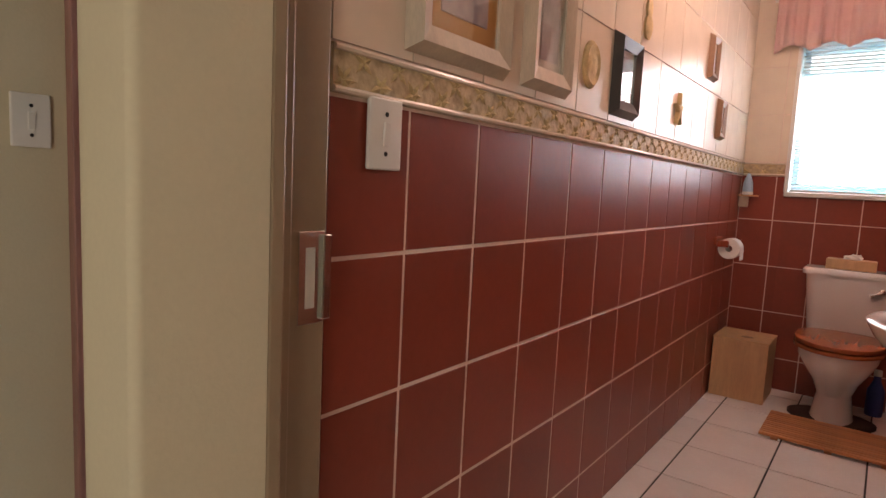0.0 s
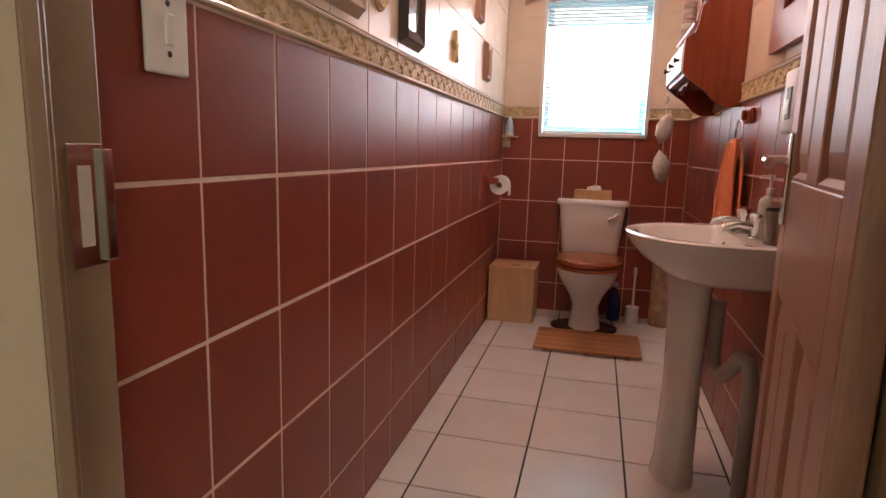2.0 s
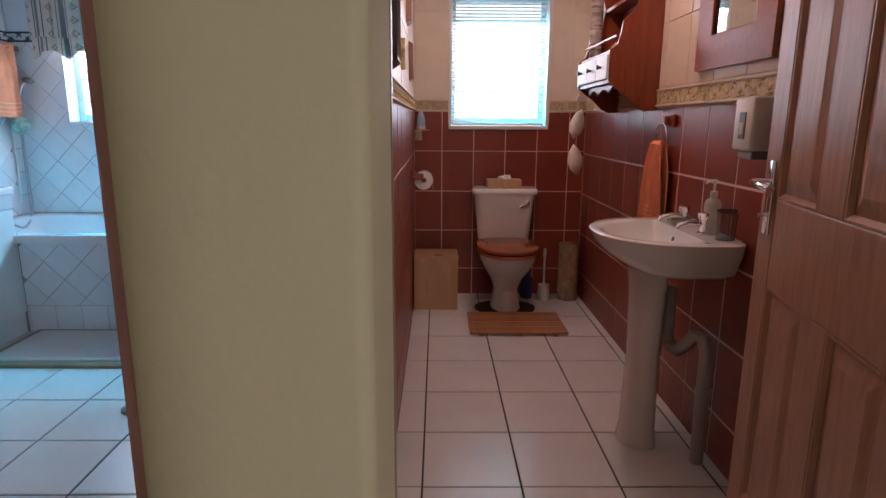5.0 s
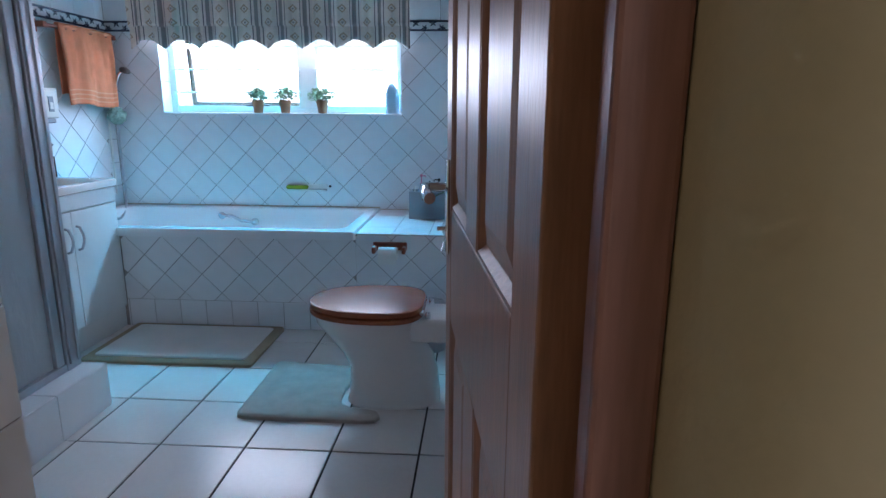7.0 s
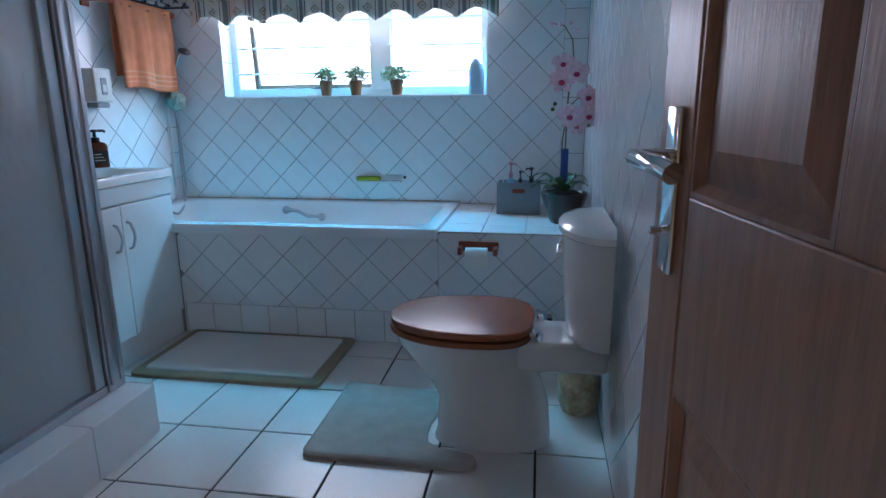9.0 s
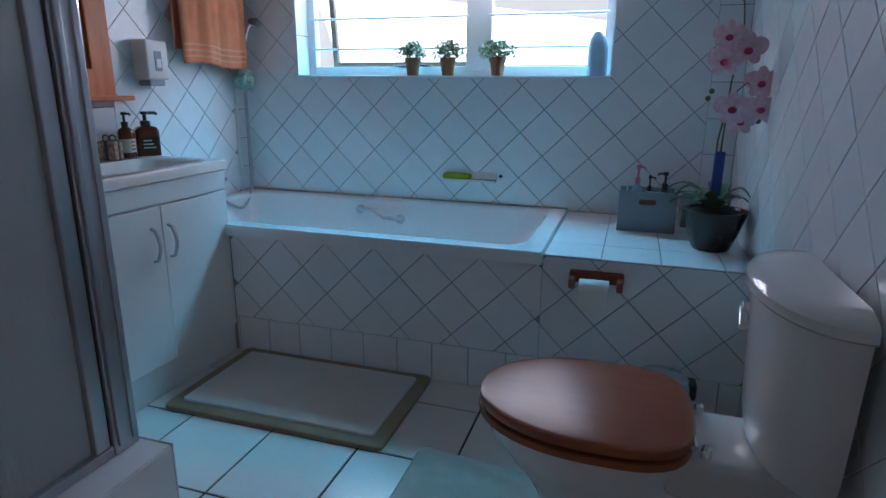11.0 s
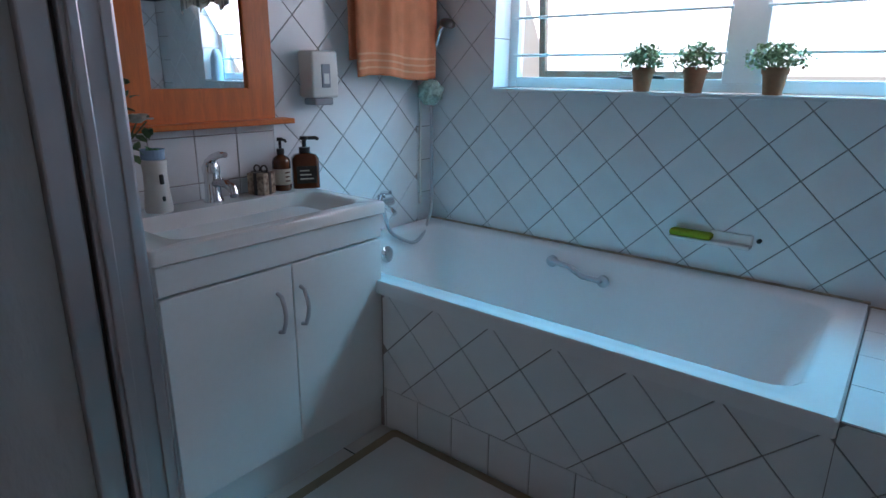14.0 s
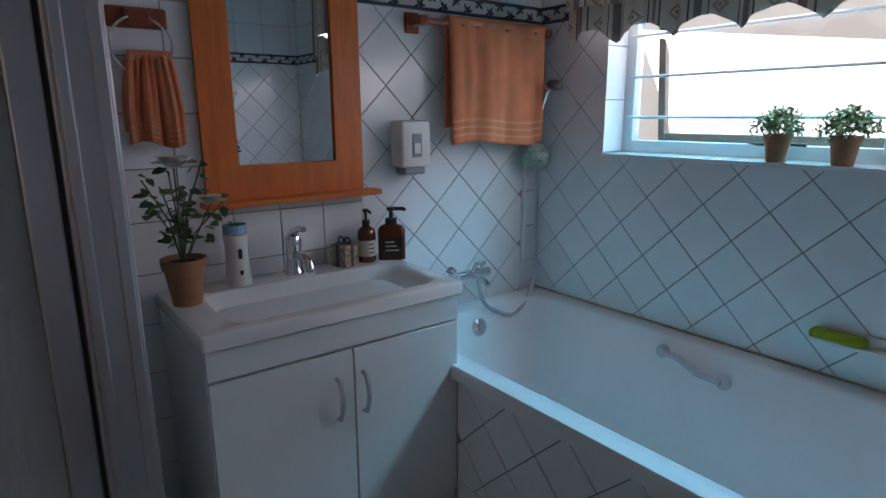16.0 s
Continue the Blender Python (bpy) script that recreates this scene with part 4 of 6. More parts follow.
    lever_ob = part("flush_lever", joined(moved(lathe([(0.016, 0), (0.016, 0.012), (0.008, 0.018)], 16), pose(-0.186, y, cz1 - 0.06, 0, -90, 0)), tube([(-0.198, y, cz1 - 0.06), (-0.202, y - 0.05 * math.copysign(1, y), cz1 - 0.085)], 0.008, taper=0.010)), M_CHROME, ob, smooth=True)
    if skirt:
        lever_ob.location.x = 0.029
    return ob


toilet("toilet", pose(BX1 - 0.003, 2.555, 0), "white china toilet with closed mahogany seat beside the bath", True, 0.06)
toilet("toilet", pose(0.092, FY - 0.005, 0, 0, 0, 90), "white china toilet with closed mahogany seat under the window", False, -0.15)

# ---- pedestal basin ----
def basin():
    ob = thing("pedestal_washbasin", pose(WX1 - 0.002, 2.158, 0), "white china washbasin on a pedestal", "washbasin")
    zt = 0.83
    def bl(z, fr, half, back=0.0):
        pts = []
        for i in range(40):
            a = 2 * math.pi * i / 40
            c, s = math.cos(a), math.sin(a)
            k = (abs(c) ** 2.2 + abs(s) ** 2.2) ** (-1 / 2.2) if c < 0 else (abs(c) ** 8 + abs(s) ** 8) ** (-1 / 8)
            x = -0.16 + (fr - 0.16) * c * k if c < 0 else -0.16 + (0.16 + back) * c * k
            pts.append((x, half * s * k, z))
        return pts
    loops = [bl(zt - 0.150, 0.24, 0.12, -0.02), bl(zt - 0.135, 0.29, 0.20), bl(zt - 0.115, 0.335, 0.240), bl(zt - 0.08, 0.385, 0.258), bl(zt - 0.045, 0.42, 0.280), bl(zt - 0.015, 0.437, 0.287), bl(zt - 0.004, 0.441, 0.290), bl(zt, 0.434, 0.285),
             bl(zt - 0.002, 0.405, 0.235, -0.12), bl(zt - 0.012, 0.392, 0.225, -0.125), bl(zt - 0.09, 0.32, 0.16, -0.14), bl(zt - 0.12, 0.26, 0.08, -0.15)]
    part("bowl", loft(loops), M_CERAMIC, ob, smooth=True)
    ped = []
    for z, w, d in ((0.0, 0.098, 0.10), (0.02, 0.095, 0.097), (0.06, 0.087, 0.09), (0.35, 0.076, 0.082), (0.60, 0.084, 0.09), (0.69, 0.10, 0.10)):
        ped.append([(-0.20 - d * math.cos(a) * (1.0 if math.cos(a) > 0 else 0.4), w * math.sin(a), z) for a in (2 * math.pi * i / 28 for i in range(28))])
    part("pedestal", loft(ped), M_CERAMIC, ob, smooth=True)
    for y in (-0.085, 0.085):
        part("tap", joined(lathe([(0.02, 0), (0.02, 0.006), (0.013, 0.01), (0.013, 0.05), (0.02, 0.058), (0.022, 0.075), (0.01, 0.082), (0, 0.082)], 18), tube([(0, 0, 0.035), (-0.05, 0, 0.042), (-0.085, 0, 0.03), (-0.09, 0, 0.018)], 0.010)), M_CHROME, ob, smooth=True).matrix_world = ob.matrix_world @ pose(-0.075, y, zt)
    part("overflow_hole", moved(lathe([(0.009, 0), (0.009, 0.003), (0, 0.003)], 14), pose(-0.142, 0, zt - 0.035, 0, -70, 0)), M_BLACK, ob)
    part("waste_pipe", tube([(-0.135, -0.035, 0.40), (-0.12, -0.075, 0.395), (-0.105, -0.11, 0.43), (-0.09, -0.14, 0.475), (-0.072, -0.165, 0.47), (-0.062, -0.178, 0.42), (-0.06, -0.178, 0.0)], 0.024, 14), M_GREY_PIPE, ob, "grey plastic waste pipe", smooth=True)
    part("pipe_trap", tube([(-0.14, -0.02, 0.62), (-0.14, -0.02, 0.44), (-0.138, -0.030, 0.41)], 0.022, 14), M_GREY_PIPE, ob, smooth=True)
    part("pipe_collar", moved(lathe([(0.029, 0), (0.029, 0.03)], 16), pose(-0.06, -0.178, 0.26)), M_GREY_PIPE, ob)
    return ob


basin()

# ---- shower ----
def shower():
    k = thing("shower_kerb", None, "white tiled shower kerb on the floor", "shower kerb", kind="structure")
    z = 0.185
    part("kerb_core", joined(box(-2.45, -2.268, 1.092, 2.415, 0.0, z - 0.005), box(BX0 + 0.002, -2.451, 2.30, 2.415, 0.0, z - 0.005)), M_GREY_GROUT, k)
    y = 1.095
    for n, d in enumerate((0.35, 0.335, 0.335, 0.295)):
        part("kerb_tile", box(-2.268, -2.261, y, y + d - 0.004, 0.003, z - 0.001, 0.001), M_WHITE_TILE, k)
        part("kerb_tile", box(-2.45, -2.2665, y, y + d - 0.004, z - 0.0045, z + 0.002, 0.001), M_WHITE_TILE, k)
        y += d
    part("kerb_tile", box(-2.45, -2.27, 2.4155, 2.421, 0.003, z - 0.001, 0.001), M_WHITE_TILE, k)
    part("shower_tray", box(BX0 + 0.002, -2.452, 1.095, 2.298, 0.0, 0.03), M_WHITE_TILE, k)
    ob = thing("shower_enclosure", None, "aluminium framed shower enclosure with rippled glass", "shower enclosure")
    x, yc, top = -2.385, 2.372, 1.98
    part("corner_post", box(x - 0.026, x + 0.026, yc - 0.055, yc + 0.024, z + 0.003, top, 0.004), M_ALU, ob, "silver aluminium corner post")
    part("rib", box(x + 0.0262, x + 0.036, yc - 0.048, yc - 0.030, z + 0.03, top, 0.003), M_ALU, ob)
    part("rib", box(x + 0.0262, x + 0.032, yc + 0.000, yc + 0.018, z + 0.03, top, 0.002), M_ALU, ob)
    part("door_stile", box(x - 0.012, x + 0.020, yc - 0.105, yc - 0.062, z + 0.035, top - 0.03, 0.004), M_ALU, ob)
    part("door_seal", box(x - 0.006, x + 0.014, yc - 0.0618, yc - 0.0555, z + 0.035, top - 0.03), M_BLACK, ob)
    part("wall_profile", box(x - 0.02, x + 0.02, 1.094, 1.13, z + 0.003, top, 0.003), M_ALU, ob)
    part("wall_profile", box(BX0 + 0.004, BX0 + 0.03, yc - 0.02, yc + 0.02, z + 0.003, top, 0.003), M_ALU, ob)
    for z0, z1 in ((z + 0.003, z + 0.034), (top - 0.03, top)):
        part("rail", box(x - 0.022, x + 0.022, 1.131, yc - 0.056, z0, z1, 0.003), M_ALU, ob)
        part("rail", box(BX0 + 0.031, x - 0.0265, yc - 0.022, yc + 0.022, z0, z1, 0.003), M_ALU, ob)
    part("glass_panel", box(x - 0.003, x + 0.003, 1.131, yc - 0.106, z + 0.035, top - 0.031), M_FROST, ob)
    part("glass_panel", box(BX0 + 0.031, x - 0.027, yc - 0.003, yc + 0.003, z + 0.035, top - 0.031), M_FROST, ob)


shower()

# ---- bathroom wall things ----
def framed_mirror(name, m, w, h, fw, material, label, shelf):
    """Mirror in the local x (across) and y (up), facing +z."""
    ob = thing(name, m, label, "mirror")
    t = 0.022
    o = [(0, 0), (w, 0), (w, h), (0, h)]
    i = [(fw, fw), (w - fw, fw), (w - fw, h - fw), (fw, h - fw)]
    for k in range(4):
        a, b, c, d = o[k], o[(k + 1) % 4], i[(k + 1) % 4], i[k]
        part("frame_rail", loft([[(*p, 0.002) for p in (a, b, c, d)], [(*p, t) for p in (a, b, c, d)]]), material, ob)
    part("mirror_glass", box(fw - 0.004, w - fw + 0.004, fw - 0.004, h - fw + 0.004, 0.004, 0.010), M_MIRROR, ob)
    for p0, p1 in (((fw, fw), (w - fw, fw)), ((w - fw, fw), (w - fw, h - fw)), ((fw, h - fw), (w - fw, h - fw)), ((fw, fw), (fw, h - fw))):
        part("bead", tube([(*p0, 0.017), (*p1, 0.017)], 0.005, 8), material, ob)
    if shelf:
        part("shelf", box(-0.02, w + 0.045, -0.018, 0.0, 0.002, 0.075, 0.004), material, ob)
    return ob


framed_mirror("wall_mirror", plane_m((BX0, 2.735, 1.098), (0, 1, 0), (0, 0, 1)), 0.53, 0.74, 0.098, M_PINE, "orange varnished pine framed mirror with small shelf", True)


def towel(name, m, w, h, label, waist=1.0, bands=True, group="towels"):
    """A folded hanging towel, front face towards +y of the local frame; top at z = 0."""
    ob = thing(name, m, label, "towel", group)
    for side, hh, y in ((0, h, 0.020), (1, h * 0.86, -0.014)):
        bm = bmesh.new()
        nu, nv = 30, 36
        g = []
        for j in range(nv + 1):
            v = j / nv
            ww = w * (waist + (1 - waist) * min(1, v * 1.6) ** 0.7)
            row = []
            for i in range(nu + 1):
                u = i / nu - 0.5
                fold = 0.010 * math.sin(u * 17 + side) * (0.35 + v) + 0.006 * math.sin(u * 41 + 2) * (1.2 - v * 0.6)
                if waist < 1:
                    fold *= 1.2
                row.append(bm.verts.new((u * ww, y * (0.5 + 0.5 * min(1, v * 3)) + fold * (1 if side == 0 else -0.4), -hh * v + 0.010 * math.sin(u * 6) * v)))
            g.append(row)
        for j in range(nv):
            for i in range(nu):
                bm.faces.new((g[j][i], g[j][i + 1], g[j + 1][i + 1], g[j + 1][i]))
        p = part("front_fold" if side == 0 else "back_fold", bm, M_TOWEL, ob, smooth=True)
        s = p.modifiers.new("thick", "SOLIDIFY")
        s.thickness, s.offset = 0.007, 0
        if bands and side == 0:
            for vb in (0.80, 0.86, 0.92):
                bm = bmesh.new()
                ra = []
                for vv in (vb, vb + 0.018):
                    ww = w * (waist + (1 - waist) * min(1, vv * 1.6) ** 0.7)
                    ra.append([bm.verts.new(((i / nu - 0.5) * ww, y + 0.0055 + (0.010 * math.sin((i / nu - 0.5) * 17) * (0.35 + vv) + 0.006 * math.sin((i / nu - 0.5) * 41 + 2) * (1.2 - vv * 0.6)) * (1.2 if waist < 1 else 1), -hh * vv + 0.010 * math.sin((i / nu - 0.5) * 6) * vv)) for i in range(nu + 1)])
                for i in range(nu):
                    bm.faces.new((ra[0][i], ra[0][i + 1], ra[1][i + 1], ra[1][i]))
                part("woven_band", bm, M_TOWEL_BAND, ob, smooth=True)
    part("top_fold", moved(tube([(-w * waist / 2, 0.002, -0.002), (w * waist / 2, 0.002, -0.002)], 0.016, 10), Matrix.Identity(4)), M_TOWEL, ob, smooth=True)
    return ob


rail = thing("towel_rail", None, "cherry wood towel rail on tiled wall", "towel rail")
for y in (3.49, 4.115):
    part("bracket", joined(box(BX0, BX0 + 0.014, y - 0.028, y + 0.028, 1.63, 1.70, 0.004), box(BX0 + 0.0145, BX0 + 0.085, y - 0.016, y + 0.016, 1.652, 1.684, 0.006)), M_CHERRY, rail)
part("bar", tube([(BX0 + 0.062, 3.49, 1.668), (BX0 + 0.062, 4.115, 1.668)], 0.011), M_CHERRY, rail)
towel("bath_towel", pose(BX0 + 0.062, 3.85, 1.682, 0, 0, -90), 0.49, 0.445, "orange terry bath towel hanging on the rail")


def towel_ring(m, label, r=0.075):
    """Plaque in x (across) and z (up), out along -y of the local frame."""
    ob = thing("towel_ring", m, label, "towel ring")
    part("plaque", joined(box(-0.075, 0.075, -0.016, 0, -0.02, 0.035, 0.006), box(-0.03, 0.03, -0.036, -0.0165, -0.012, 0.028, 0.006)), M_CHERRY, ob)
    part("ring", tube(arc((0, -0.032, -0.065), r, 0, 360, 36, (1, 0, 0), (0, 0, 1)), 0.004, 8), M_CHROME, ob, smooth=True)
    return ob


towel_ring(pose(BX0, 2.60, 1.598, 0, 0, 90), "cherry wood and chrome towel ring on white tiles")
towel("hand_towel", pose(BX0 + 0.032, 2.615, 1.508, 0, 0, -90), 0.145, 0.235, "orange terry hand towel hanging from the ring", 0.7)


def dispenser(m, label, w, h, d):
    ob = thing("soap_dispenser", m, label, "soap dispenser", "soap dispensers")
    part("body", box(-w / 2, w / 2, 0, h, 0, d, 0.010, seg=3), M_WHITE_PLASTIC, ob, smooth=True)
    part("window", box(-w * 0.16, w * 0.16, h * 0.22, h * 0.72, d - 0.002, d + 0.003, 0.002), M_GREY_PLASTIC, ob)
    part("window_level", box(-w * 0.10, w * 0.10, h * 0.30, h * 0.52, d + 0.0031, d + 0.005, 0.001), M_WHITE_PLASTIC, ob)
    part("push_bar", box(-w * 0.36, w * 0.36, -h * 0.16, -0.001, 0.004, d * 0.85, 0.006, seg=3), M_GREY_PLASTIC, ob, "grey push bar")
    return ob


dispenser(plane_m((BX0, 3.455, 1.165), (0, 1, 0), (0, 0, 1)), "white wall soap dispenser on bathroom tiles", 0.125, 0.165, 0.08)


def hand_shower():
    ob = thing("hand_shower", None, "chrome hand shower with hose on slide bracket", "shower")
    x, y = BX0 + 0.03, 4.10
    part("wall_bracket", tube([(BX0, y, 1.20), (x + 0.02, y, 1.20)], 0.012), M_CHROME, ob)
    part("handset", tube([(x + 0.02, y, 1.17), (x + 0.02, y, 1.25), (x + 0.035, y, 1.36), (x + 0.07, y - 0.005, 1.44), (x + 0.10, y - 0.01, 1.462)], 0.011, taper=0.013), M_CHROME, ob, smooth=True)
    part("rose", moved(lathe([(0.012, 0.02), (0.030, 0.012), (0.036, 0.0), (0.033, -0.006), (0, -0.006)][::-1], 24), pose(x + 0.115, y - 0.012, 1.462, 12, 25, 0)), M_PIC_DARK, ob, smooth=True)
    pts = [(x + 0.02, y, 1.17), (x + 0.012, y + 0.01, 1.0), (x + 0.012, y + 0.012, 0.80), (x + 0.03, y - 0.01, 0.66), (x + 0.055, y - 0.08, 0.56), (x + 0.07, y - 0.17, 0.515), (x + 0.07, y - 0.26, 0.545), (x + 0.065, 3.765, 0.60), (x + 0.04, 3.755, 0.69)]
    sm = []
    for i in range(len(pts) - 1):
        p0, p1, p2, p3 = (Vector(pts[max(0, min(len(pts) - 1, i + o))]) for o in (-1, 0, 1, 2))
        for k in range(6):
            t = k / 6
            sm.append(0.5 * (2 * p1 + (p2 - p0) * t + (2 * p0 - 5 * p1 + 4 * p2 - p3) * t * t + (3 * p1 - p0 - 3 * p2 + p3) * t ** 3))
    sm.append(Vector(pts[-1]))
    part("hose", tube(sm, 0.008, 8), M_ALU, ob, "flexible metal hose", smooth=True)
    part("slide_rail", tube([(BX0 + 0.012, y - 0.035, 0.66), (BX0 + 0.012, y - 0.035, 1.20)], 0.007), M_WHITE_PLASTIC, ob)
    return ob


hand_shower()
sp = bmesh.new()
bmesh.ops.create_icosphere(sp, subdivisions=4, radius=0.055)
for v in sp.verts:
    v.co *= 1 + 0.22 * noise.noise(v.co * 45) + 0.1 * noise.noise(v.co * 110)
solo("net_sponge", sp, M_SAGE, "pale green net bath sponge hanging at the shower", "sponge", smooth=True, m=pose(BX0 + 0.075, 4.06, 1.175))
bm_tap = thing("bath_mixer_tap", None, "chrome bath mixer tap on tiled wall", "tap")
part("body", tube([(BX0 + 0.055, 3.66, 0.715), (BX0 + 0.055, 3.82, 0.715)], 0.020, 16), M_CHROME, bm_tap, smooth=True)
for y in (3.67, 3.81):
    part("wall_union", joined(tube([(BX0, y, 0.715), (BX0 + 0.05, y, 0.715)], 0.013), moved(lathe([(0.03, 0), (0.022, 0.012)], 20), pose(BX0, y, 0.715, 0, 90, 0))), M_CHROME, bm_tap, smooth=True)
part("lever", tube([(BX0 + 0.06, 3.74, 0.73), (BX0 + 0.075, 3.74, 0.765), (BX0 + 0.125, 3.74, 0.775)], 0.009), M_CHROME, bm_tap, smooth=True)
part("spout", tube([(BX0 + 0.07, 3.74, 0.71), (BX0 + 0.13, 3.74, 0.70), (BX0 + 0.15, 3.74, 0.685)], 0.013), M_CHROME, bm_tap, smooth=True)
solo("soap_holder", joined(box(-2.03, -1.76, FY - 0.05, FY, 0.690, 0.702, 0.004), box(-1.90, -1.76, FY - 0.012, FY - 0.0005, 0.70, 0.735, 0.004)), M_CERAMIC, "white ceramic soap ledge set into tiles", "soap holder")
solo("sponge", box(-2.03, -1.885, FY - 0.055, FY - 0.008, 0.7025, 0.727, 0.010, seg=3), M_GREEN, "lime green sponge on the soap ledge", "sponge", smooth=True)
part_hole = solo("wall_hook", moved(lathe([(0.008, 0), (0.008, 0.012), (0, 0.014)], 12), pose(-1.74, FY, 0.72, 90, 0, 0)), M_BLACK, "small dark screw in bathroom tile", "hook")


# ---- plants and ledges ----
def leaf_cloud(cx, cy, cz, rx, ry, rz, count, size, seed):
    rnd = random.Random(seed)
    bm = bmesh.new()
    for _ in range(count):
        a, b, r = rnd.uniform(0, 6.283), rnd.uniform(-0.45, 1.5), rnd.uniform(0.35, 1.12)
        p = Vector((cx + rx * r * math.cos(a) * math.cos(b), cy + ry * r * math.sin(a) * math.cos(b), cz + rz * r * math.sin(b)))
        m = Matrix.Translation(p) @ Euler((rnd.uniform(-1, 1), rnd.uniform(-1, 1), rnd.uniform(0, 6.28))).to_matrix().to_4x4()
        L = size * rnd.uniform(0.6, 1.2)
        vs = [bm.verts.new(m @ Vector(q)) for q in ((0, 0, 0), (L * 0.45, L * 0.38, L * 0.1), (L, 0, 0), (L * 0.45, -L * 0.38, L * 0.1))]
        bm.faces.new((vs[0], vs[1], vs[2]))
        bm.faces.new((vs[0], vs[2], vs[3]))
    return bm


def sill_plant(x, seed):
    ob = thing("potted_plant", pose(x, FY + 0.030, WIN[2] + 0.0105), "small green leafy plant in terracotta pot on windowsill", "potted plant", "plants on the windowsill")
    part("pot", lathe([(0.028, 0), (0.037, 0.064), (0.041, 0.064), (0.0425, 0.086), (0.037, 0.086), (0.035, 0.076), (0, 0.076)], 24), M_TERRA, ob, smooth=True)
    part("foliage", leaf_cloud(0, 0, 0.104, 0.078 + 0.008 * seed, 0.060, 0.054, 900, 0.016, seed), M_LEAF, ob, "small bright green leaves")
    part("stems", joined(*[tube([(0, 0, 0.076), (0.03 * math.cos(k), 0.03 * math.sin(k), 0.11)], 0.0015, 5) for k in range(7)]), M_STEM, ob)


for i, x in enumerate((-2.216, -2.032, -1.782)):
    sill_plant(x, i)
bottle = thing("detergent_bottle", pose(-1.318, FY + 0.05, WIN[2] + 0.0105), "pale blue plastic bottle on the windowsill", "bottle")
part("body", loft([rrect(-0.045, 0.045, -0.028, 0.028, z, r) for z, r in ((0, 0.02), (0.02, 0.025), (0.12, 0.026))] + [rrect(-0.04, 0.035, -0.026, 0.026, 0.16, 0.024), rrect(-0.026, 0.018, -0.02, 0.02, 0.185, 0.018), rrect(-0.02, 0.01, -0.014, 0.014, 0.195, 0.012)]), M_BLUE, bottle, smooth=True)

crate = thing("storage_crate", pose(-1.05, 3.90, 0.5665), "grey plastic storage crate with a hand hole on the ledge", "crate")
for x0, x1, y0, y1 in ((-0.115, 0.115, -0.085, -0.08), (-0.115, 0.115, 0.08, 0.085), (-0.115, -0.11, -0.0799, 0.0799), (0.11, 0.115, -0.0799, 0.0799)):
    part("side", box(x0, x1, y0, y1, 0, 0.165, 0.002), M_GREY_PLASTIC, crate)
part("base", box(-0.1095, 0.1095, -0.0795, 0.0795, 0.002, 0.008), M_GREY_PLASTIC, crate)
part("hand_hole", loft([rrect(-0.034, 0.034, 0.115, 0.137, 0, 0.010), rrect(-0.034, 0.034, 0.115, 0.137, 0.0015, 0.010)]), M_CHERRY, crate).matrix_world = crate.matrix_world @ plane_m((0, -0.0852, 0), (1, 0, 0), (0, 0, 1))
part("rim", tube([(-0.115, -0.083, 0.165), (0.115, -0.083, 0.165)], 0.005), M_GREY_PLASTIC, crate)


def pump_bottle(name, m, r, h, mat_body, mat_cap, label, group="", lab=True, square=False):
    ob = thing(name, m, label, "bottle", group)
    if square:
        part("body", loft([rrect(-r, r, -r * 0.62, r * 0.62, z, r * k) for z, k in ((0, 0.3), (h * 0.04, 0.35), (h * 0.58, 0.35))] + [rrect(-r * 0.8, r * 0.8, -r * 0.5, r * 0.5, h * 0.65, r * 0.3), rrect(-r * 0.3, r * 0.3, -r * 0.3, r * 0.3, h * 0.69, r * 0.2)]), mat_body, ob, smooth=True)
    else:
        part("body", lathe([(r * 0.94, 0), (r, h * 0.03), (r, h * 0.55), (r * 0.85, h * 0.62), (r * 0.36, h * 0.68), (r * 0.36, h * 0.70)], 22), mat_body, ob, smooth=True)
    part("cap", lathe([(r * 0.42, h * 0.69), (r * 0.42, h * 0.79), (r * 0.16, h * 0.80), (r * 0.16, h * 0.93), (r * 0.34, h * 0.94), (r * 0.30, h), (0, h)], 16), mat_cap, ob, smooth=True)
    part("nozzle", tube([(0, 0, h * 0.965), (r * 0.9, 0, h * 0.965), (r * 1.05, 0, h * 0.93)], r * 0.14), mat_cap, ob)
    if lab:
        if square:
            part("label", box(-r * 0.75, r * 0.75, -r * 0.62 - 0.0012, -r * 0.62 - 0.0002, h * 0.10, h * 0.44), M_SOIL, ob, "dark printed label")
            for k in range(3):
                part("lettering", box(-r * 0.5, r * (0.5 - 0.15 * k), -r * 0.62 - 0.0020, -r * 0.62 - 0.00125, h * (0.18 + 0.08 * k), h * (0.205 + 0.08 * k)), M_LABEL, ob)
        else:
            part("label", lathe([(r + 0.0008, h * 0.12), (r + 0.0008, h * 0.42)], 22, cap=False), M_LABEL, ob)
            for k in range(3):
                part("lettering", moved(box(r + 0.0009, r + 0.0016, -r * 0.3, r * 0.3, 0, h * 0.025), pose(0, 0, h * (0.18 + 0.08 * k), 0, 0, 0)), M_AMBER, ob)
    return ob


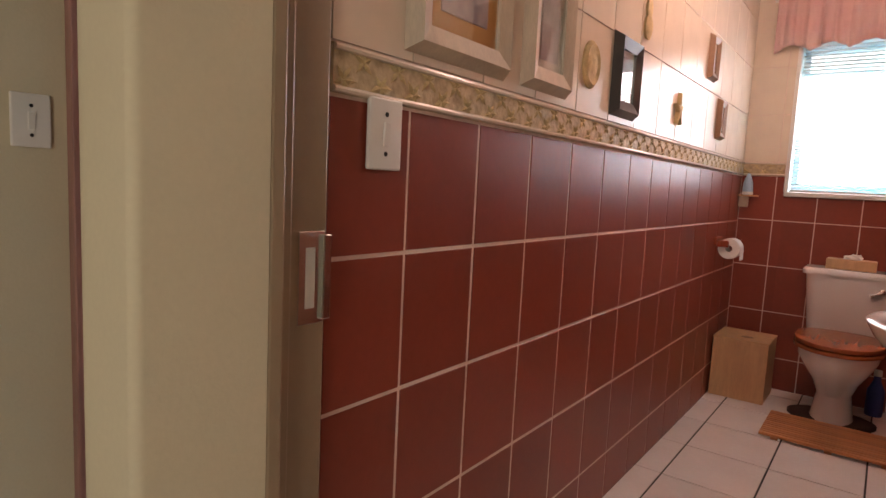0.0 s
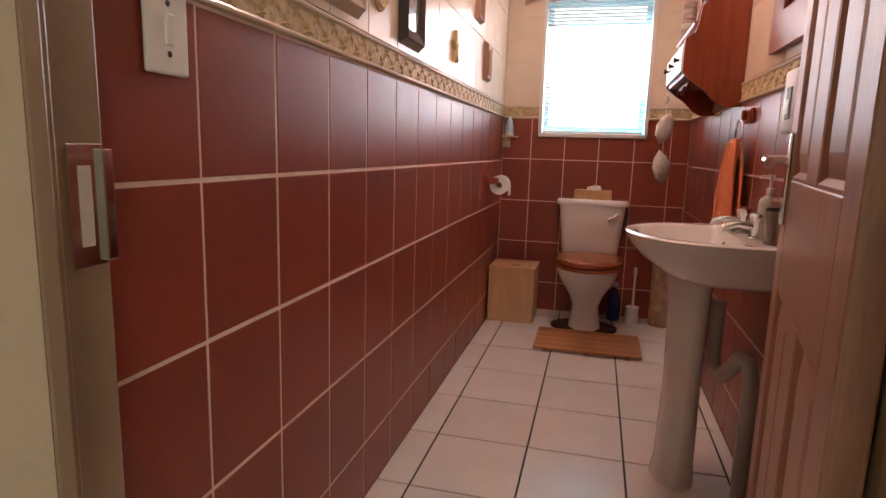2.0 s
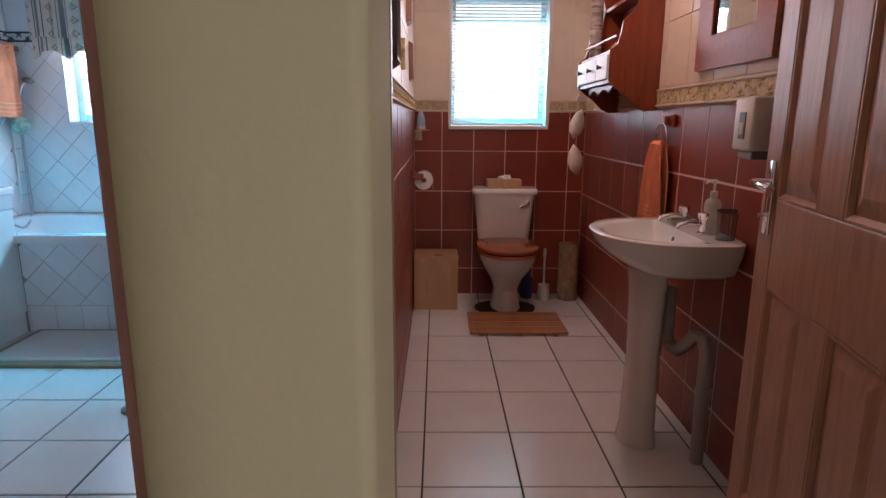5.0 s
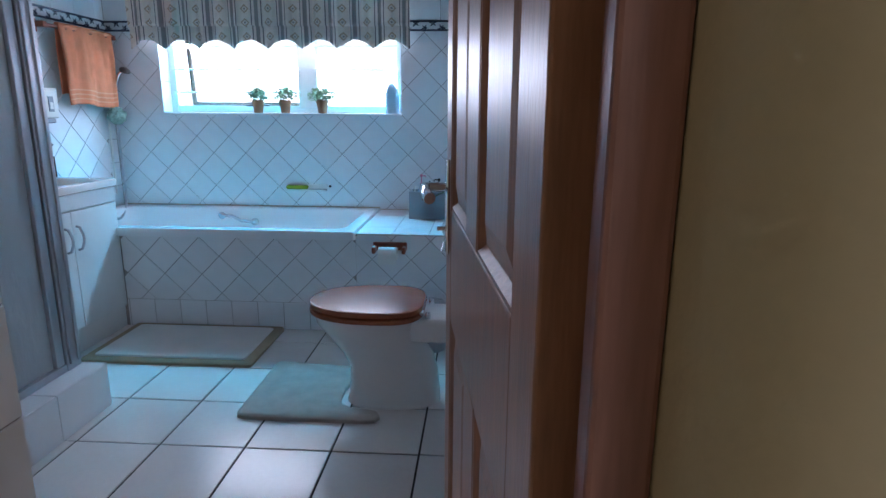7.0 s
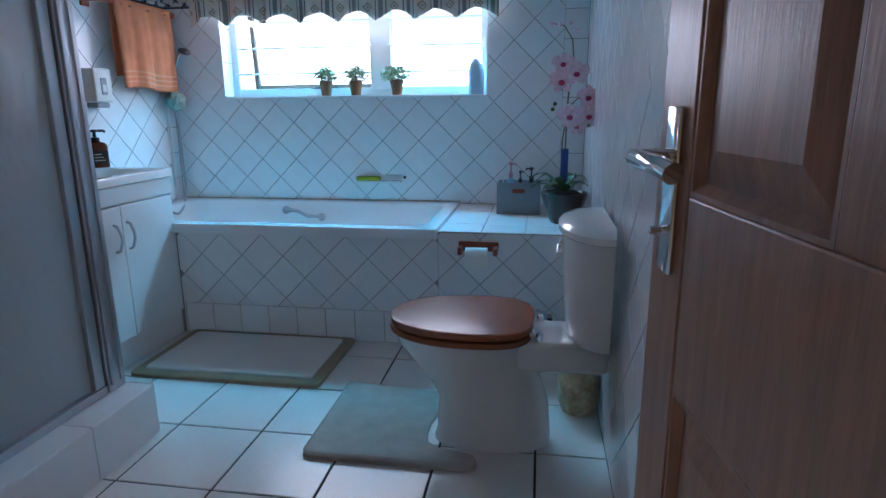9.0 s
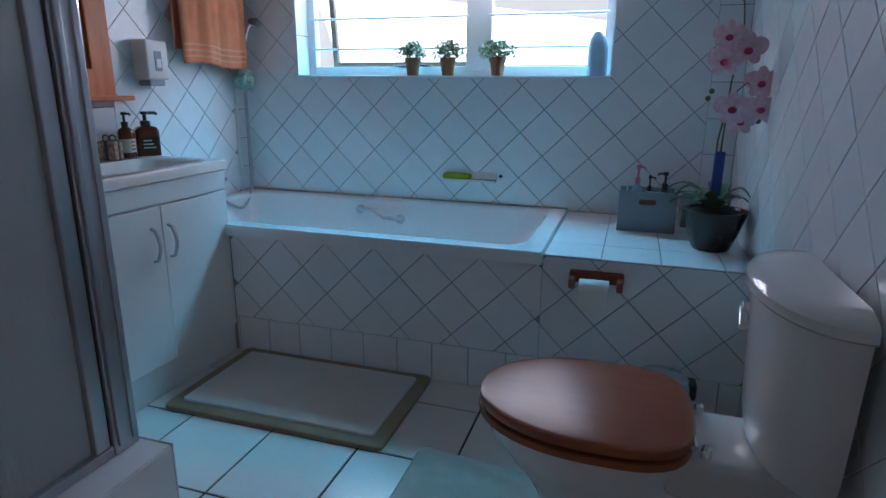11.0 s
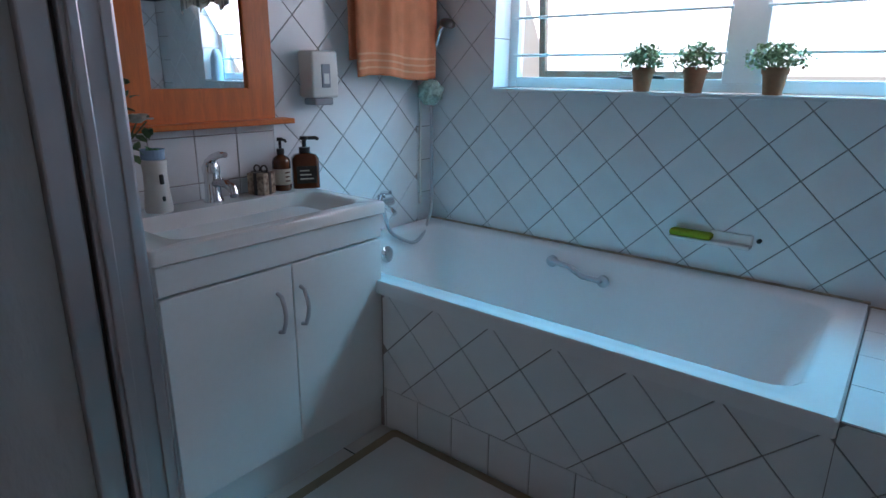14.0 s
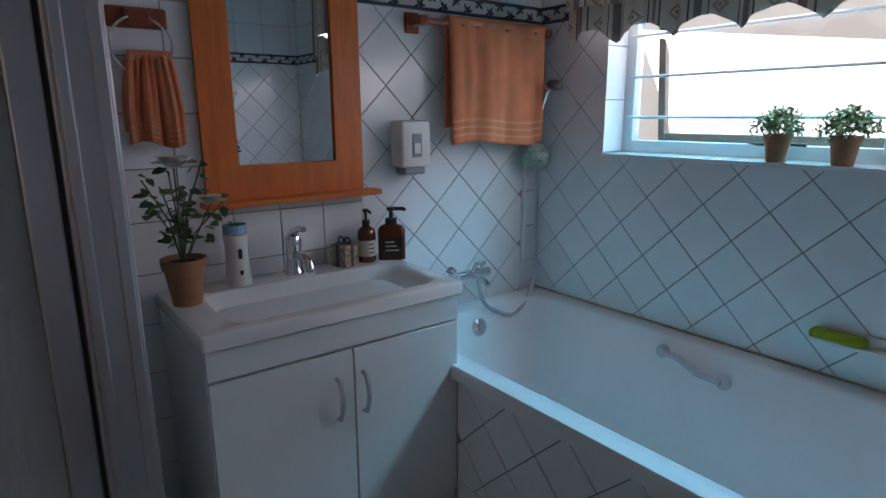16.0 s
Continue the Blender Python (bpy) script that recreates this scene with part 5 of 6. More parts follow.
LZ = 0.5665
CR = 0.575
M_PINKB = mat("pink plastic", (0.66, 0.22, 0.32), 0.4)
M_CLEARB = mat("clear blue plastic", (0.30, 0.45, 0.62), 0.2)
pump_bottle("toiletry_bottle", pose(-1.095, 3.90, CR), 0.026, 0.26, M_CLEARB, M_PINKB, "clear blue bottle with pink cap in the crate", "bottles in the crate", False)
pump_bottle("toiletry_bottle", pose(-1.045, 3.92, CR), 0.022, 0.215, M_WHITE_PLASTIC, M_BLACK, "white bottle with black cap in the crate", "bottles in the crate", False)
pump_bottle("spray_bottle", pose(-0.985, 3.90, CR, 0, 0, 180), 0.030, 0.235, M_BLACK, M_BLACK, "black spray bottle in the crate", "bottles in the crate", False)
pump_bottle("toiletry_bottle", pose(-1.135, 3.88, CR), 0.018, 0.19, M_BLUE_DARK, M_WHITE_PLASTIC, "dark blue tube in the crate", "bottles in the crate", False)
solo("storage_box", box(-0.905, -0.84, 3.96, 4.11, LZ, LZ + 0.15, 0.004), M_GREY_PLASTIC, "grey plastic box behind the orchid", "box")


def orchid():
    rnd = random.Random(5)
    ob = thing("orchid", pose(-0.820, 3.62, LZ), "pink and white orchid in a dark pot on the ledge", "orchid")
    part("pot", lathe([(0.062, 0), (0.070, 0.012), (0.096, 0.085), (0.112, 0.140), (0.114, 0.150), (0.106, 0.150), (0.098, 0.138), (0, 0.138)], 28), mat("dark bronze glazed pot", (0.035, 0.028, 0.026), 0.25, vary=0.3), ob, smooth=True)
    part("moss", moved(lathe([(0.099, 0.137), (0.06, 0.155), (0, 0.160)], 20), Matrix.Identity(4)), M_SOIL, ob)
    for k in range(13):
        a = k * 0.8 + 0.3 + 0.37 * (k > 7)
        L = rnd.uniform(0.13, 0.19)
        d = Vector((math.cos(a), math.sin(a), 0))
        s = Vector((-math.sin(a), math.cos(a), 0))
        bm = bmesh.new()
        rows = []
        for i in range(8):
            t = i / 7
            c = Vector((0, 0, 0.14)) + d * L * t * (0.72 if d.x > 0.3 else 1.0) + Vector((0, 0, 0.10 * math.sin(t * 2.4) * (1 if k % 2 else 0.6)))
            w = 0.022 * math.sin(math.pi * min(1, 0.12 + t * 0.86))
            rows.append((bm.verts.new(c - s * w), bm.verts.new(c - Vector((0, 0, 0.006))), bm.verts.new(c + s * w)))
        for a0, b0 in zip(rows, rows[1:]):
            bm.faces.new((a0[0], a0[1], b0[1], b0[0]))
            bm.faces.new((a0[1], a0[2], b0[2], b0[1]))
        part("leaf", bm, M_LEAF_DARK, ob, smooth=True)
    part("ribbon", box(-0.024, 0.012, -0.012, 0.012, 0.20, 0.36, 0.005), M_BLUE_DARK, ob, "dark blue ribbon sleeve")
    s1 = [(0.0, 0, 0.12), (-0.005, 0, 0.35), (0.0, 0.0, 0.60), (0.02, 0.0, 0.76), (0.01, 0, 0.86), (-0.03, 0, 0.92), (-0.08, 0, 0.93)]
    s2 = [(-0.02, 0, 0.12), (-0.02, -0.005, 0.40), (0.0, -0.01, 0.55), (0.05, -0.01, 0.60), (0.085, -0.01, 0.56), (0.10, -0.01, 0.49)]
    for s in (s1, s2):
        part("stem", tube(s, 0.004, 8, taper=0.002), M_STEM, ob, smooth=True)

    def flower(p, r, yaw, tilt):
        m = Matrix.Translation(p) @ Euler((tilt, 0, yaw)).to_matrix().to_4x4()
        bm = bmesh.new()
        for k in range(5):
            a = radians(90 + 72 * k)
            L, w = (r, r * 0.50) if k in (1, 4) else (r * 0.92, r * 0.31)
            d, s = Vector((math.cos(a), 0, math.sin(a))), Vector((-math.sin(a), 0, math.cos(a)))
            ctr = bm.verts.new(m @ Vector((0, 0, 0)))
            rim = [bm.verts.new(m @ (d * L * (0.5 - 0.5 * math.cos(q)) + s * w * math.sin(q) + Vector((0, -0.012 * math.sin(q / 2), 0)))) for q in [math.pi * 2 * i / 10 for i in range(1, 10)]]
            for i in range(8):
                bm.faces.new((ctr, rim[i], rim[i + 1]))
        f = part("flower", bm, M_ORCHID, ob, smooth=True)
        h = bmesh.new()
        bmesh.ops.create_uvsphere(h, u_segments=10, v_segments=6, radius=r * 0.24)
        for v in h.verts:
            v.co = m @ Vector((v.co.x, v.co.y * 0.5 - 0.008, v.co.z * 0.8 - r * 0.1))
        part("flower_heart", h, M_ORCHID_MID, f)
    for x, z, r in ((-0.055, 0.78, 0.045), (0.01, 0.735, 0.05), (-0.06, 0.70, 0.052), (0.07, 0.63, 0.048), (0.075, 0.545, 0.048), (-0.015, 0.545, 0.052), (0.02, 0.50, 0.042)):
        flower(Vector((x + 0.025, -0.03 + rnd.uniform(-0.02, 0.02), z - 0.03)), r * 1.25, rnd.uniform(-0.5, 0.5), rnd.uniform(-0.3, 0.2))
    for x, z in ((-0.09, 0.93), (-0.05, 0.925), (0.03, 0.90), (-0.07, 0.545), (0.10, 0.47), (0.06, 0.48), (-0.06, 0.57), (0.0, 0.93)):
        b = bmesh.new()
        bmesh.ops.create_icosphere(b, subdivisions=2, radius=0.010)
        moved(b, Matrix.Translation((x, -0.01, z)))
        part("bud", b, M_STEM if z < 0.9 else M_ORCHID, ob, smooth=True)


orchid()


def roll_holder(m, label, w=0.17):
    """Holder along local x, out along -y."""
    ob = thing("toilet_roll_holder", m, label, "toilet roll holder", "toilet roll holders")
    part("backplate", box(-w / 2, w / 2, -0.016, 0, -0.022, 0.022, 0.005), M_CHERRY, ob)
    for x in (-w / 2 + 0.012, w / 2 - 0.012):
        part("arm", box(x - 0.010, x + 0.010, -0.075, -0.0165, -0.030, 0.006, 0.006), M_CHERRY, ob)
    return ob


def paper_roll(m, label, r=0.042, w=0.10, tail=0.05):
    ob = thing("toilet_roll", m, label, "toilet roll", "toilet rolls")
    part("roll", moved(lathe([(0.018, -w / 2), (r, -w / 2), (r + 0.001, 0), (r, w / 2), (0.018, w / 2), (0.018, -w / 2)], 30, cap=False), pose(0, 0, 0, 0, 90, 0)), M_PAPER, ob, smooth=True)
    part("loose_sheet", box(-w / 2 + 0.001, w / 2 - 0.001, -r - 0.0015, -r - 0.0005, -tail, 0.0), M_PAPER, ob)
    return ob


roll_holder(pose(-1.21, 3.328, 0.502), "cherry wood toilet roll holder on the bath front", 0.185)
paper_roll(pose(-1.215, 3.328 - 0.055, 0.470), "white toilet roll on the cherry holder", 0.036, 0.10, 0.05)


# ---- floor things ----
def floor_mat():
    ob = thing("bath_mat", pose(0, 0, 0, 0, 0, 0), "white bath mat with tan border beside the bath", "bath mat")
    x0, x1, y0, y1 = -2.68, -1.818, 2.808, 3.326
    part("border", loft([rrect(x0, x1, y0, y1, 0.0005, 0.02), rrect(x0, x1, y0, y1, 0.014, 0.02), rrect(x0 + 0.006, x1 - 0.006, y0 + 0.006, y1 - 0.006, 0.02, 0.02)]), M_MAT_TAN, ob, smooth=True)
    part("woven_top", loft([rrect(x0 + 0.047, x1 - 0.047, y0 + 0.043, y1 - 0.043, 0.0195, 0.015), rrect(x0 + 0.049, x1 - 0.049, y0 + 0.045, y1 - 0.045, 0.027, 0.015), rrect(x0 + 0.058, x1 - 0.058, y0 + 0.054, y1 - 0.054, 0.031, 0.015)]), M_MAT_WHITE, ob, smooth=True)
    c = thing("pedestal_mat", None, "grey plush contour mat around the toilet foot", "bath mat")
    pts = [(-1.70, 2.36), (-1.69, 2.335), (-1.66, 2.325), (-1.17, 2.325), (-1.13, 2.335), (-1.115, 2.365), (-1.13, 2.40), (-1.17, 2.415), (-1.24, 2.425), (-1.29, 2.46), (-1.305, 2.52), (-1.305, 2.60), (-1.29, 2.66), (-1.24, 2.70), (-1.17, 2.71), (-1.13, 2.725), (-1.115, 2.76), (-1.13, 2.80), (-1.17, 2.81), (-1.66, 2.86), (-1.69, 2.855), (-1.70, 2.83)]
    n = len(pts)
    cx, cy = -1.5, 2.58
    inner = []
    for i in range(n):
        a, p, b = Vector(pts[i - 1]), Vector(pts[i]), Vector(pts[(i + 1) % n])
        t = (b - a).normalized()
        inner.append(p + Vector((-t.y, t.x)) * 0.008)
    part("woven_top", loft([[(*p, 0.0005) for p in pts], [(*p, 0.015) for p in pts], [(p.x, p.y, 0.022) for p in inner]]), M_MAT_GREY, c, smooth=True)


floor_mat()
bin_ob = thing("pedal_bin", pose(-0.975, 3.14, 0), "small chrome pedal bin beside the toilet", "bin")
part("body", lathe([(0.085, 0), (0.088, 0.01), (0.09, 0.22)], 32), M_ALU, bin_ob, smooth=True)
part("lid", lathe([(0.093, 0.221), (0.093, 0.234), (0.075, 0.252), (0, 0.258)], 32), M_CHROME, bin_ob, smooth=True)
part("hinge", box(0.07, 0.105, -0.03, 0.03, 0.19, 0.245, 0.006), M_BLACK, bin_ob)
part("pedal", box(-0.12, -0.08, -0.02, 0.02, 0.006, 0.016, 0.004), M_BLACK, bin_ob)
crock = thing("brush_pot", pose(-0.775, 2.79, 0), "brown and cream ceramic brush pot on the floor", "pot")
part("pot", lathe([(0.06, 0), (0.075, 0.04), (0.078, 0.12), (0.062, 0.19), (0.055, 0.20), (0.05, 0.19), (0, 0.19)], 26), mat("mottled brown and cream glaze", (0.58, 0.44, 0.28), 0.35, vary=0.2, scale=14, second=(0.22, 0.09, 0.03)), crock, smooth=True)

# ---- things on the vanity ----
VZ = 0.8485


def rose():
    rnd = random.Random(9)
    ob = thing("potted_rose", pose(-3.02, 2.615, VZ), "white rose in a terracotta pot on the vanity", "potted plant")
    part("pot", lathe([(0.038, 0), (0.052, 0.10), (0.057, 0.10), (0.060, 0.128), (0.053, 0.128), (0.050, 0.115), (0, 0.115)], 24), M_TERRA, ob, smooth=True)
    part("soil", lathe([(0.049, 0.114), (0.02, 0.121), (0, 0.122)], 16), M_SOIL, ob)
    tips = []
    for k in range(8):
        a = k * 0.8
        r, h = rnd.uniform(0.04, 0.13), rnd.uniform(0.22, 0.38)
        pts = [(0, 0, 0.10), (r * 0.3 * math.cos(a), r * 0.3 * math.sin(a), 0.10 + h * 0.4), (r * math.cos(a), r * math.sin(a), 0.10 + h * 0.75)]
        part("stem", tube(pts, 0.0022, 6), M_STEM, ob)
        tips.append(pts)
        bm = bmesh.new()
        for q in range(12):
            t = rnd.uniform(0.3, 1.0)
            c = Vector(pts[0]).lerp(Vector(pts[2]), t) + Vector((rnd.uniform(-0.02, 0.02), rnd.uniform(-0.02, 0.02), 0.01))
            m = Matrix.Translation(c) @ Euler((rnd.uniform(-0.9, 0.9), rnd.uniform(-0.3, 0.9), rnd.uniform(0, 6.28))).to_matrix().to_4x4()
            L = rnd.uniform(0.025, 0.045)
            v = [bm.verts.new(m @ Vector(p)) for p in ((0, 0, 0), (L * 0.35, L * 0.30, 0.004), (L * 0.75, L * 0.22, 0.003), (L, 0, 0), (L * 0.75, -L * 0.22, 0.003), (L * 0.35, -L * 0.30, 0.004))]
            bm.faces.new(v)
        part("leaves", bm, M_LEAF_DARK, ob)
    for px, py, pz, r in ((0.04, -0.01, 0.375, 0.046), (0.05, 0.07, 0.275, 0.036)):
        bm = bmesh.new()
        for reach, count, tilt in ((0.35, 4, 1.35), (0.65, 5, 1.05), (0.95, 6, 0.65), (1.1, 7, 0.25)):
            for k in range(count):
                turn = 2 * math.pi * (k + 0.37 * count) / count
                rows = []
                for j in range(4):
                    v = j / 3
                    lean = tilt + 0.5 * (1 - v)
                    row = []
                    for i in range(4):
                        u = i / 1.5 - 1
                        out = r * reach * (0.12 + v * math.cos(lean)) - 0.12 * r * u * u
                        side = u * r * reach * 0.62 * math.sin(math.pi * (0.15 + 0.62 * v))
                        up = r * reach * v * math.sin(lean) + 0.05 * r * rnd.uniform(-1, 1)
                        row.append(bm.verts.new((px + out * math.cos(turn) - side * math.sin(turn), py + out * math.sin(turn) + side * math.cos(turn), pz + up)))
                    rows.append(row)
                for j in range(3):
                    for i in range(3):
                        bm.faces.new((rows[j][i], rows[j][i + 1], rows[j + 1][i + 1], rows[j + 1][i]))
        part("bloom", bm, M_PETAL, ob, "open creamy white bloom", smooth=True)
        part("stem", tube([(0, 0, 0.10), (px * 0.5, py * 0.5, pz * 0.7), (px, py, pz)], 0.0022, 6), M_STEM, ob)


rose()
san = thing("soap_sensor_dispenser", pose(-3.125, 2.79, VZ), "white automatic soap dispenser with green top", "soap dispenser")
part("body", loft([oval(0, 0, z, w, w, w * 0.95) for z, w in ((0, 0.040), (0.01, 0.042), (0.06, 0.036), (0.12, 0.034), (0.155, 0.038))]), M_WHITE_PLASTIC, san, smooth=True)
part("spout_slot", box(0.031, 0.040, -0.006, 0.006, 0.085, 0.115, 0.003), M_BLACK, san)
part("sensor", box(0.033, 0.0405, -0.005, 0.005, 0.035, 0.05, 0.003), M_BLACK, san)
part("refill", leaf_cloud(0, 0, 0.165, 0.028, 0.028, 0.018, 60, 0.018, 3), mat("green refill cap", (0.06, 0.26, 0.12), 0.4), san)
part("refill_rim", lathe([(0.033, 0.156), (0.034, 0.185)], 20, cap=False), M_CLEARB, san)
cand = thing("candle_box", pose(-3.13, 3.155, VZ, 0, 0, 20), "small patterned candle box with ribbon", "box")
part("jar", box(-0.034, 0.034, -0.034, 0.034, 0, 0.075, 0.004), mat("patterned brown card", (0.45, 0.36, 0.27), 0.6, vary=0.3, scale=60, second=(0.10, 0.05, 0.03)), cand)
part("ribbon", joined(box(-0.036, 0.036, -0.006, 0.006, 0.0, 0.077), box(-0.006, 0.006, -0.036, 0.036, 0.0, 0.0775)), M_PIC_DARK, cand)
part("bow", joined(tube(arc((0.014, 0, 0.086), 0.012, 0, 360, 12, (1, 0, 0), (0, 0, 1)), 0.003, 6), tube(arc((-0.014, 0, 0.086), 0.012, 0, 360, 12, (1, 0, 0), (0, 0, 1)), 0.003, 6)), M_PIC_DARK, cand)
pump_bottle("soap_bottle", pose(-3.135, 3.245, VZ), 0.032, 0.185, M_AMBER, M_BLACK, "amber pump bottle with pale label on the vanity", "bottles on the vanity")
pump_bottle("lotion_bottle", pose(-3.115, 3.345 - 0.01, VZ, 0, 0, 60), 0.048, 0.185, M_AMBER, M_BLACK, "squat amber pump bottle on the vanity", "bottles on the vanity", True, True)

# ---- toilet room things ----
framed_mirror("wall_mirror", plane_m((WX1, 2.40, 1.405), (0, -1, 0), (0, 0, 1)), 0.54, 0.70, 0.115, M_CHERRY, "cherry stained framed mirror over the washbasin", False)
towel_ring(pose(WX1, 2.655, 1.215, 0, 0, -90), "cherry wood towel ring on oxblood tiles", 0.06)
towel("hand_towel", pose(WX1 - 0.036, 2.66, 1.125, 0, 0, 90), 0.19, 0.345, "orange checked hand towel hanging from the ring", 0.5, True)
dispenser(plane_m((WX1, 1.852, 1.13), (0, -1, 0), (0, 0, 1)), "white wall soap dispenser on oxblood tiles", 0.115, 0.16, 0.09)


def wall_cabinet():
    ob = thing("wall_cabinet", None, "cherry stained wall cabinet with white drawers and scrolled sides", "cabinet")
    y0, y1 = 2.83, 3.42
    prof = [(0.0, 1.27), (0.06, 1.265), (0.10, 1.285), (0.15, 1.335), (0.20, 1.37), (0.235, 1.40), (0.235, 1.535), (0.20, 1.56), (0.19, 1.60), (0.18, 1.66), (0.12, 1.72), (0.105, 1.80), (0.13, 1.90), (0.16, 1.98), (0.16, 2.08), (0.0, 2.08)]
    for y in (y0, y1):
        part("side_panel", moved(prism([(-d, z) for d, z in prof], 0.018), plane_m((WX1, y + 0.009, 0), (1, 0, 0), (0, 0, 1))), M_CHERRY, ob)
    part("top", box(WX1 - 0.175, WX1, y0 - 0.015, y1 + 0.015, 2.0805, 2.10, 0.004), M_CHERRY, ob)
    part("back", box(WX1 - 0.010, WX1, y0 + 0.0095, y1 - 0.0095, 1.37, 2.08), M_CHERRY, ob)
    for z in (1.40, 1.53, 1.80):
        part("shelf", box(WX1 - (0.225 if z < 1.6 else 0.10), WX1 - 0.0105, y0 + 0.0095, y1 - 0.0095, z - 0.008, z + 0.008), M_CHERRY, ob)
    w = (y1 - y0 - 0.02) / 3
    for k in range(3):
        a = y0 + 0.011 + k * w
        d = part("drawer", box(WX1 - 0.24, WX1 - 0.03, a, a + w - 0.004, 1.41, 1.52, 0.003), M_WHITE_PLASTIC, ob, "white drawer front")
        part("knob", moved(lathe([(0.006, 0), (0.006, 0.010), (0.012, 0.016), (0.010, 0.022), (0, 0.024)], 14), pose(WX1 - 0.24, a + w / 2, 1.468, 0, -90, 0)), M_BLACK, d, "dark metal knob")
    part("gallery_rail", tube([(WX1 - 0.20, y0 + 0.01, 1.60), (WX1 - 0.20, y1 - 0.01, 1.60)], 0.006), M_CHERRY, ob)
    part("lower_scroll", moved(prism([(0, 1.392), (0.10, 1.35), (0.2, 1.372), (0.295, 1.34), (0.39, 1.372), (0.49, 1.35), (0.57, 1.392)], 0.012), plane_m((WX1 - 0.20, y0 + 0.010, 0), (0, 1, 0), (0, 0, 1))), M_CHERRY, ob)
    tw = thing("rolled_towels", None, "stack of rolled striped towels in the cabinet", "towel")
    M_STRIPE = mat("striped brown towel", (0.60, 0.53, 0.46), 1.0, vary=0.1, scale=50, stretch=(0.2, 0.2, 1.6), second=(0.10, 0.07, 0.06), bump=0.5)
    for k in range(4):
        part("roll", moved(lathe([(0.028, 0), (0.032, 0.004), (0.032, 0.075), (0.028, 0.08)], 18), pose(WX1 - 0.165, 3.36 - 0.002 * k, 1.5385 + 0.0802 * k)), M_STRIPE, tw, smooth=True)
    orn = bmesh.new()
    bmesh.ops.create_icosphere(orn, subdivisions=3, radius=0.035)
    for v in orn.verts:
        v.co *= 1 + 0.25 * noise.noise(v.co * 40)
        v.co.z *= 0.7
    solo("shell_ornament", orn, M_STONE, "brown shell ornament on the cabinet shelf", "ornament", smooth=True, m=pose(WX1 - 0.14, 3.0, 1.565))


wall_cabinet()


def shell_string():
    ob = thing("shell_hanging", None, "string of white shells hanging below the cabinet", "ornament")
    x, y = WX1 - 0.225, 3.43
    part("string", tube([(x, y, 1.41), (x, y, 0.98)], 0.0015, 5), M_PAPER, ob)
    for z, s, a in ((1.345, 0.02, 10), (1.20, 0.082, 18), (1.00, 0.085, -12)):
        bm = lathe([(0.0, -s), (s * 0.5, -s * 0.5), (s * 0.62, 0.1 * s), (s * 0.4, s * 0.7), (0.0, s * 1.15)], 14, 1.0, 0.5)
        part("shell", moved(bm, pose(x, y, z, 0, a, 30)), M_SHELL, ob, smooth=True)


shell_string()
BZ = 0.8305
pump_bottle("soap_bottle", pose(WX1 - 0.05, 2.075, BZ, 0, 0, 180), 0.028, 0.19, mat("frosted soap bottle", (0.60, 0.56, 0.50), 0.25), M_WHITE_PLASTIC, "frosted pump soap bottle on the washbasin", "", False)
gl = thing("tumbler", pose(WX1 - 0.05, 1.965, BZ), "clear glass tumbler with dark rim", "tumbler")
part("glass", lathe([(0.030, 0), (0.034, 0.10), (0.0325, 0.10), (0.029, 0.005), (0, 0.005)], 24), M_GLASS, gl, smooth=True)
part("rim", lathe([(0.0343, 0.094), (0.0347, 0.1005), (0.032, 0.1005)], 24, cap=False), M_PIC_DARK, gl)
dish = thing("soap_dish", pose(WX1 - 0.075, 2.275, BZ), "sage soap dish with a bar of soap", "soap dish")
part("dish", lathe([(0.030, 0), (0.05, 0.018), (0.052, 0.022), (0.046, 0.018), (0, 0.010)], 26, 1.0, 1.25), mat("sage glazed dish", (0.42, 0.40, 0.30), 0.3), dish, smooth=True)
part("soap", box(-0.03, 0.03, -0.04, 0.04, 0.016, 0.040, 0.012, seg=3), mat("olive soap", (0.46, 0.42, 0.30), 0.5), dish, smooth=True)


def picture(y, z, w, h, fw, material, mount, label, d=0.028, dark=(0.05, 0.05, 0.08)):
    ob = thing("picture_frame", plane_m((WX0, y, z), (0, 1, 0), (0, 0, 1)), label, "picture", "pictures on the toilet wall")
    o = [(0, 0), (w, 0), (w, h), (0, h)]
    i = [(fw, fw), (w - fw, fw), (w - fw, h - fw), (fw, h - fw)]
    e = [(fw * 0.35, fw * 0.35), (w - fw * 0.35, fw * 0.35), (w - fw * 0.35, h - fw * 0.35), (fw * 0.35, h - fw * 0.35)]
    for k in range(4):
        a, b, c, dd, e0, e1 = o[k], o[(k + 1) % 4], i[(k + 1) % 4], i[k], e[k], e[(k + 1) % 4]
        bm = bmesh.new()
        va = [bm.verts.new(p) for p in ((*a, 0.001), (*e0, d), (*dd, d * 0.6), (*dd, 0.001))]
        vb = [bm.verts.new(p) for p in ((*b, 0.001), (*e1, d), (*c, d * 0.6), (*c, 0.001))]
        for q in range(4):
            bm.faces.new((va[q], va[(q + 1) % 4], vb[(q + 1) % 4], vb[q]))
        bm.faces.new(va)
        bm.faces.new(vb[::-1])
        part("frame_rail", bm, material, ob)
    part("mount", box(fw, w - fw, fw, h - fw, 0.002, 0.008), mount, ob)
    k = fw + (w - 2 * fw) * 0.16
    part("print", box(k, w - k, k, h - k, 0.0081, 0.010), mat("print " + label, dark, 0.3, vary=0.3, scale=11, grain=30, second=(0.52, 0.46, 0.40)), ob)
    part("glass", box(fw + 0.001, w - fw - 0.001, fw + 0.001, h - fw - 0.001, 0.0105, 0.0125), M_GLASS, ob).visible_shadow = False
    return ob


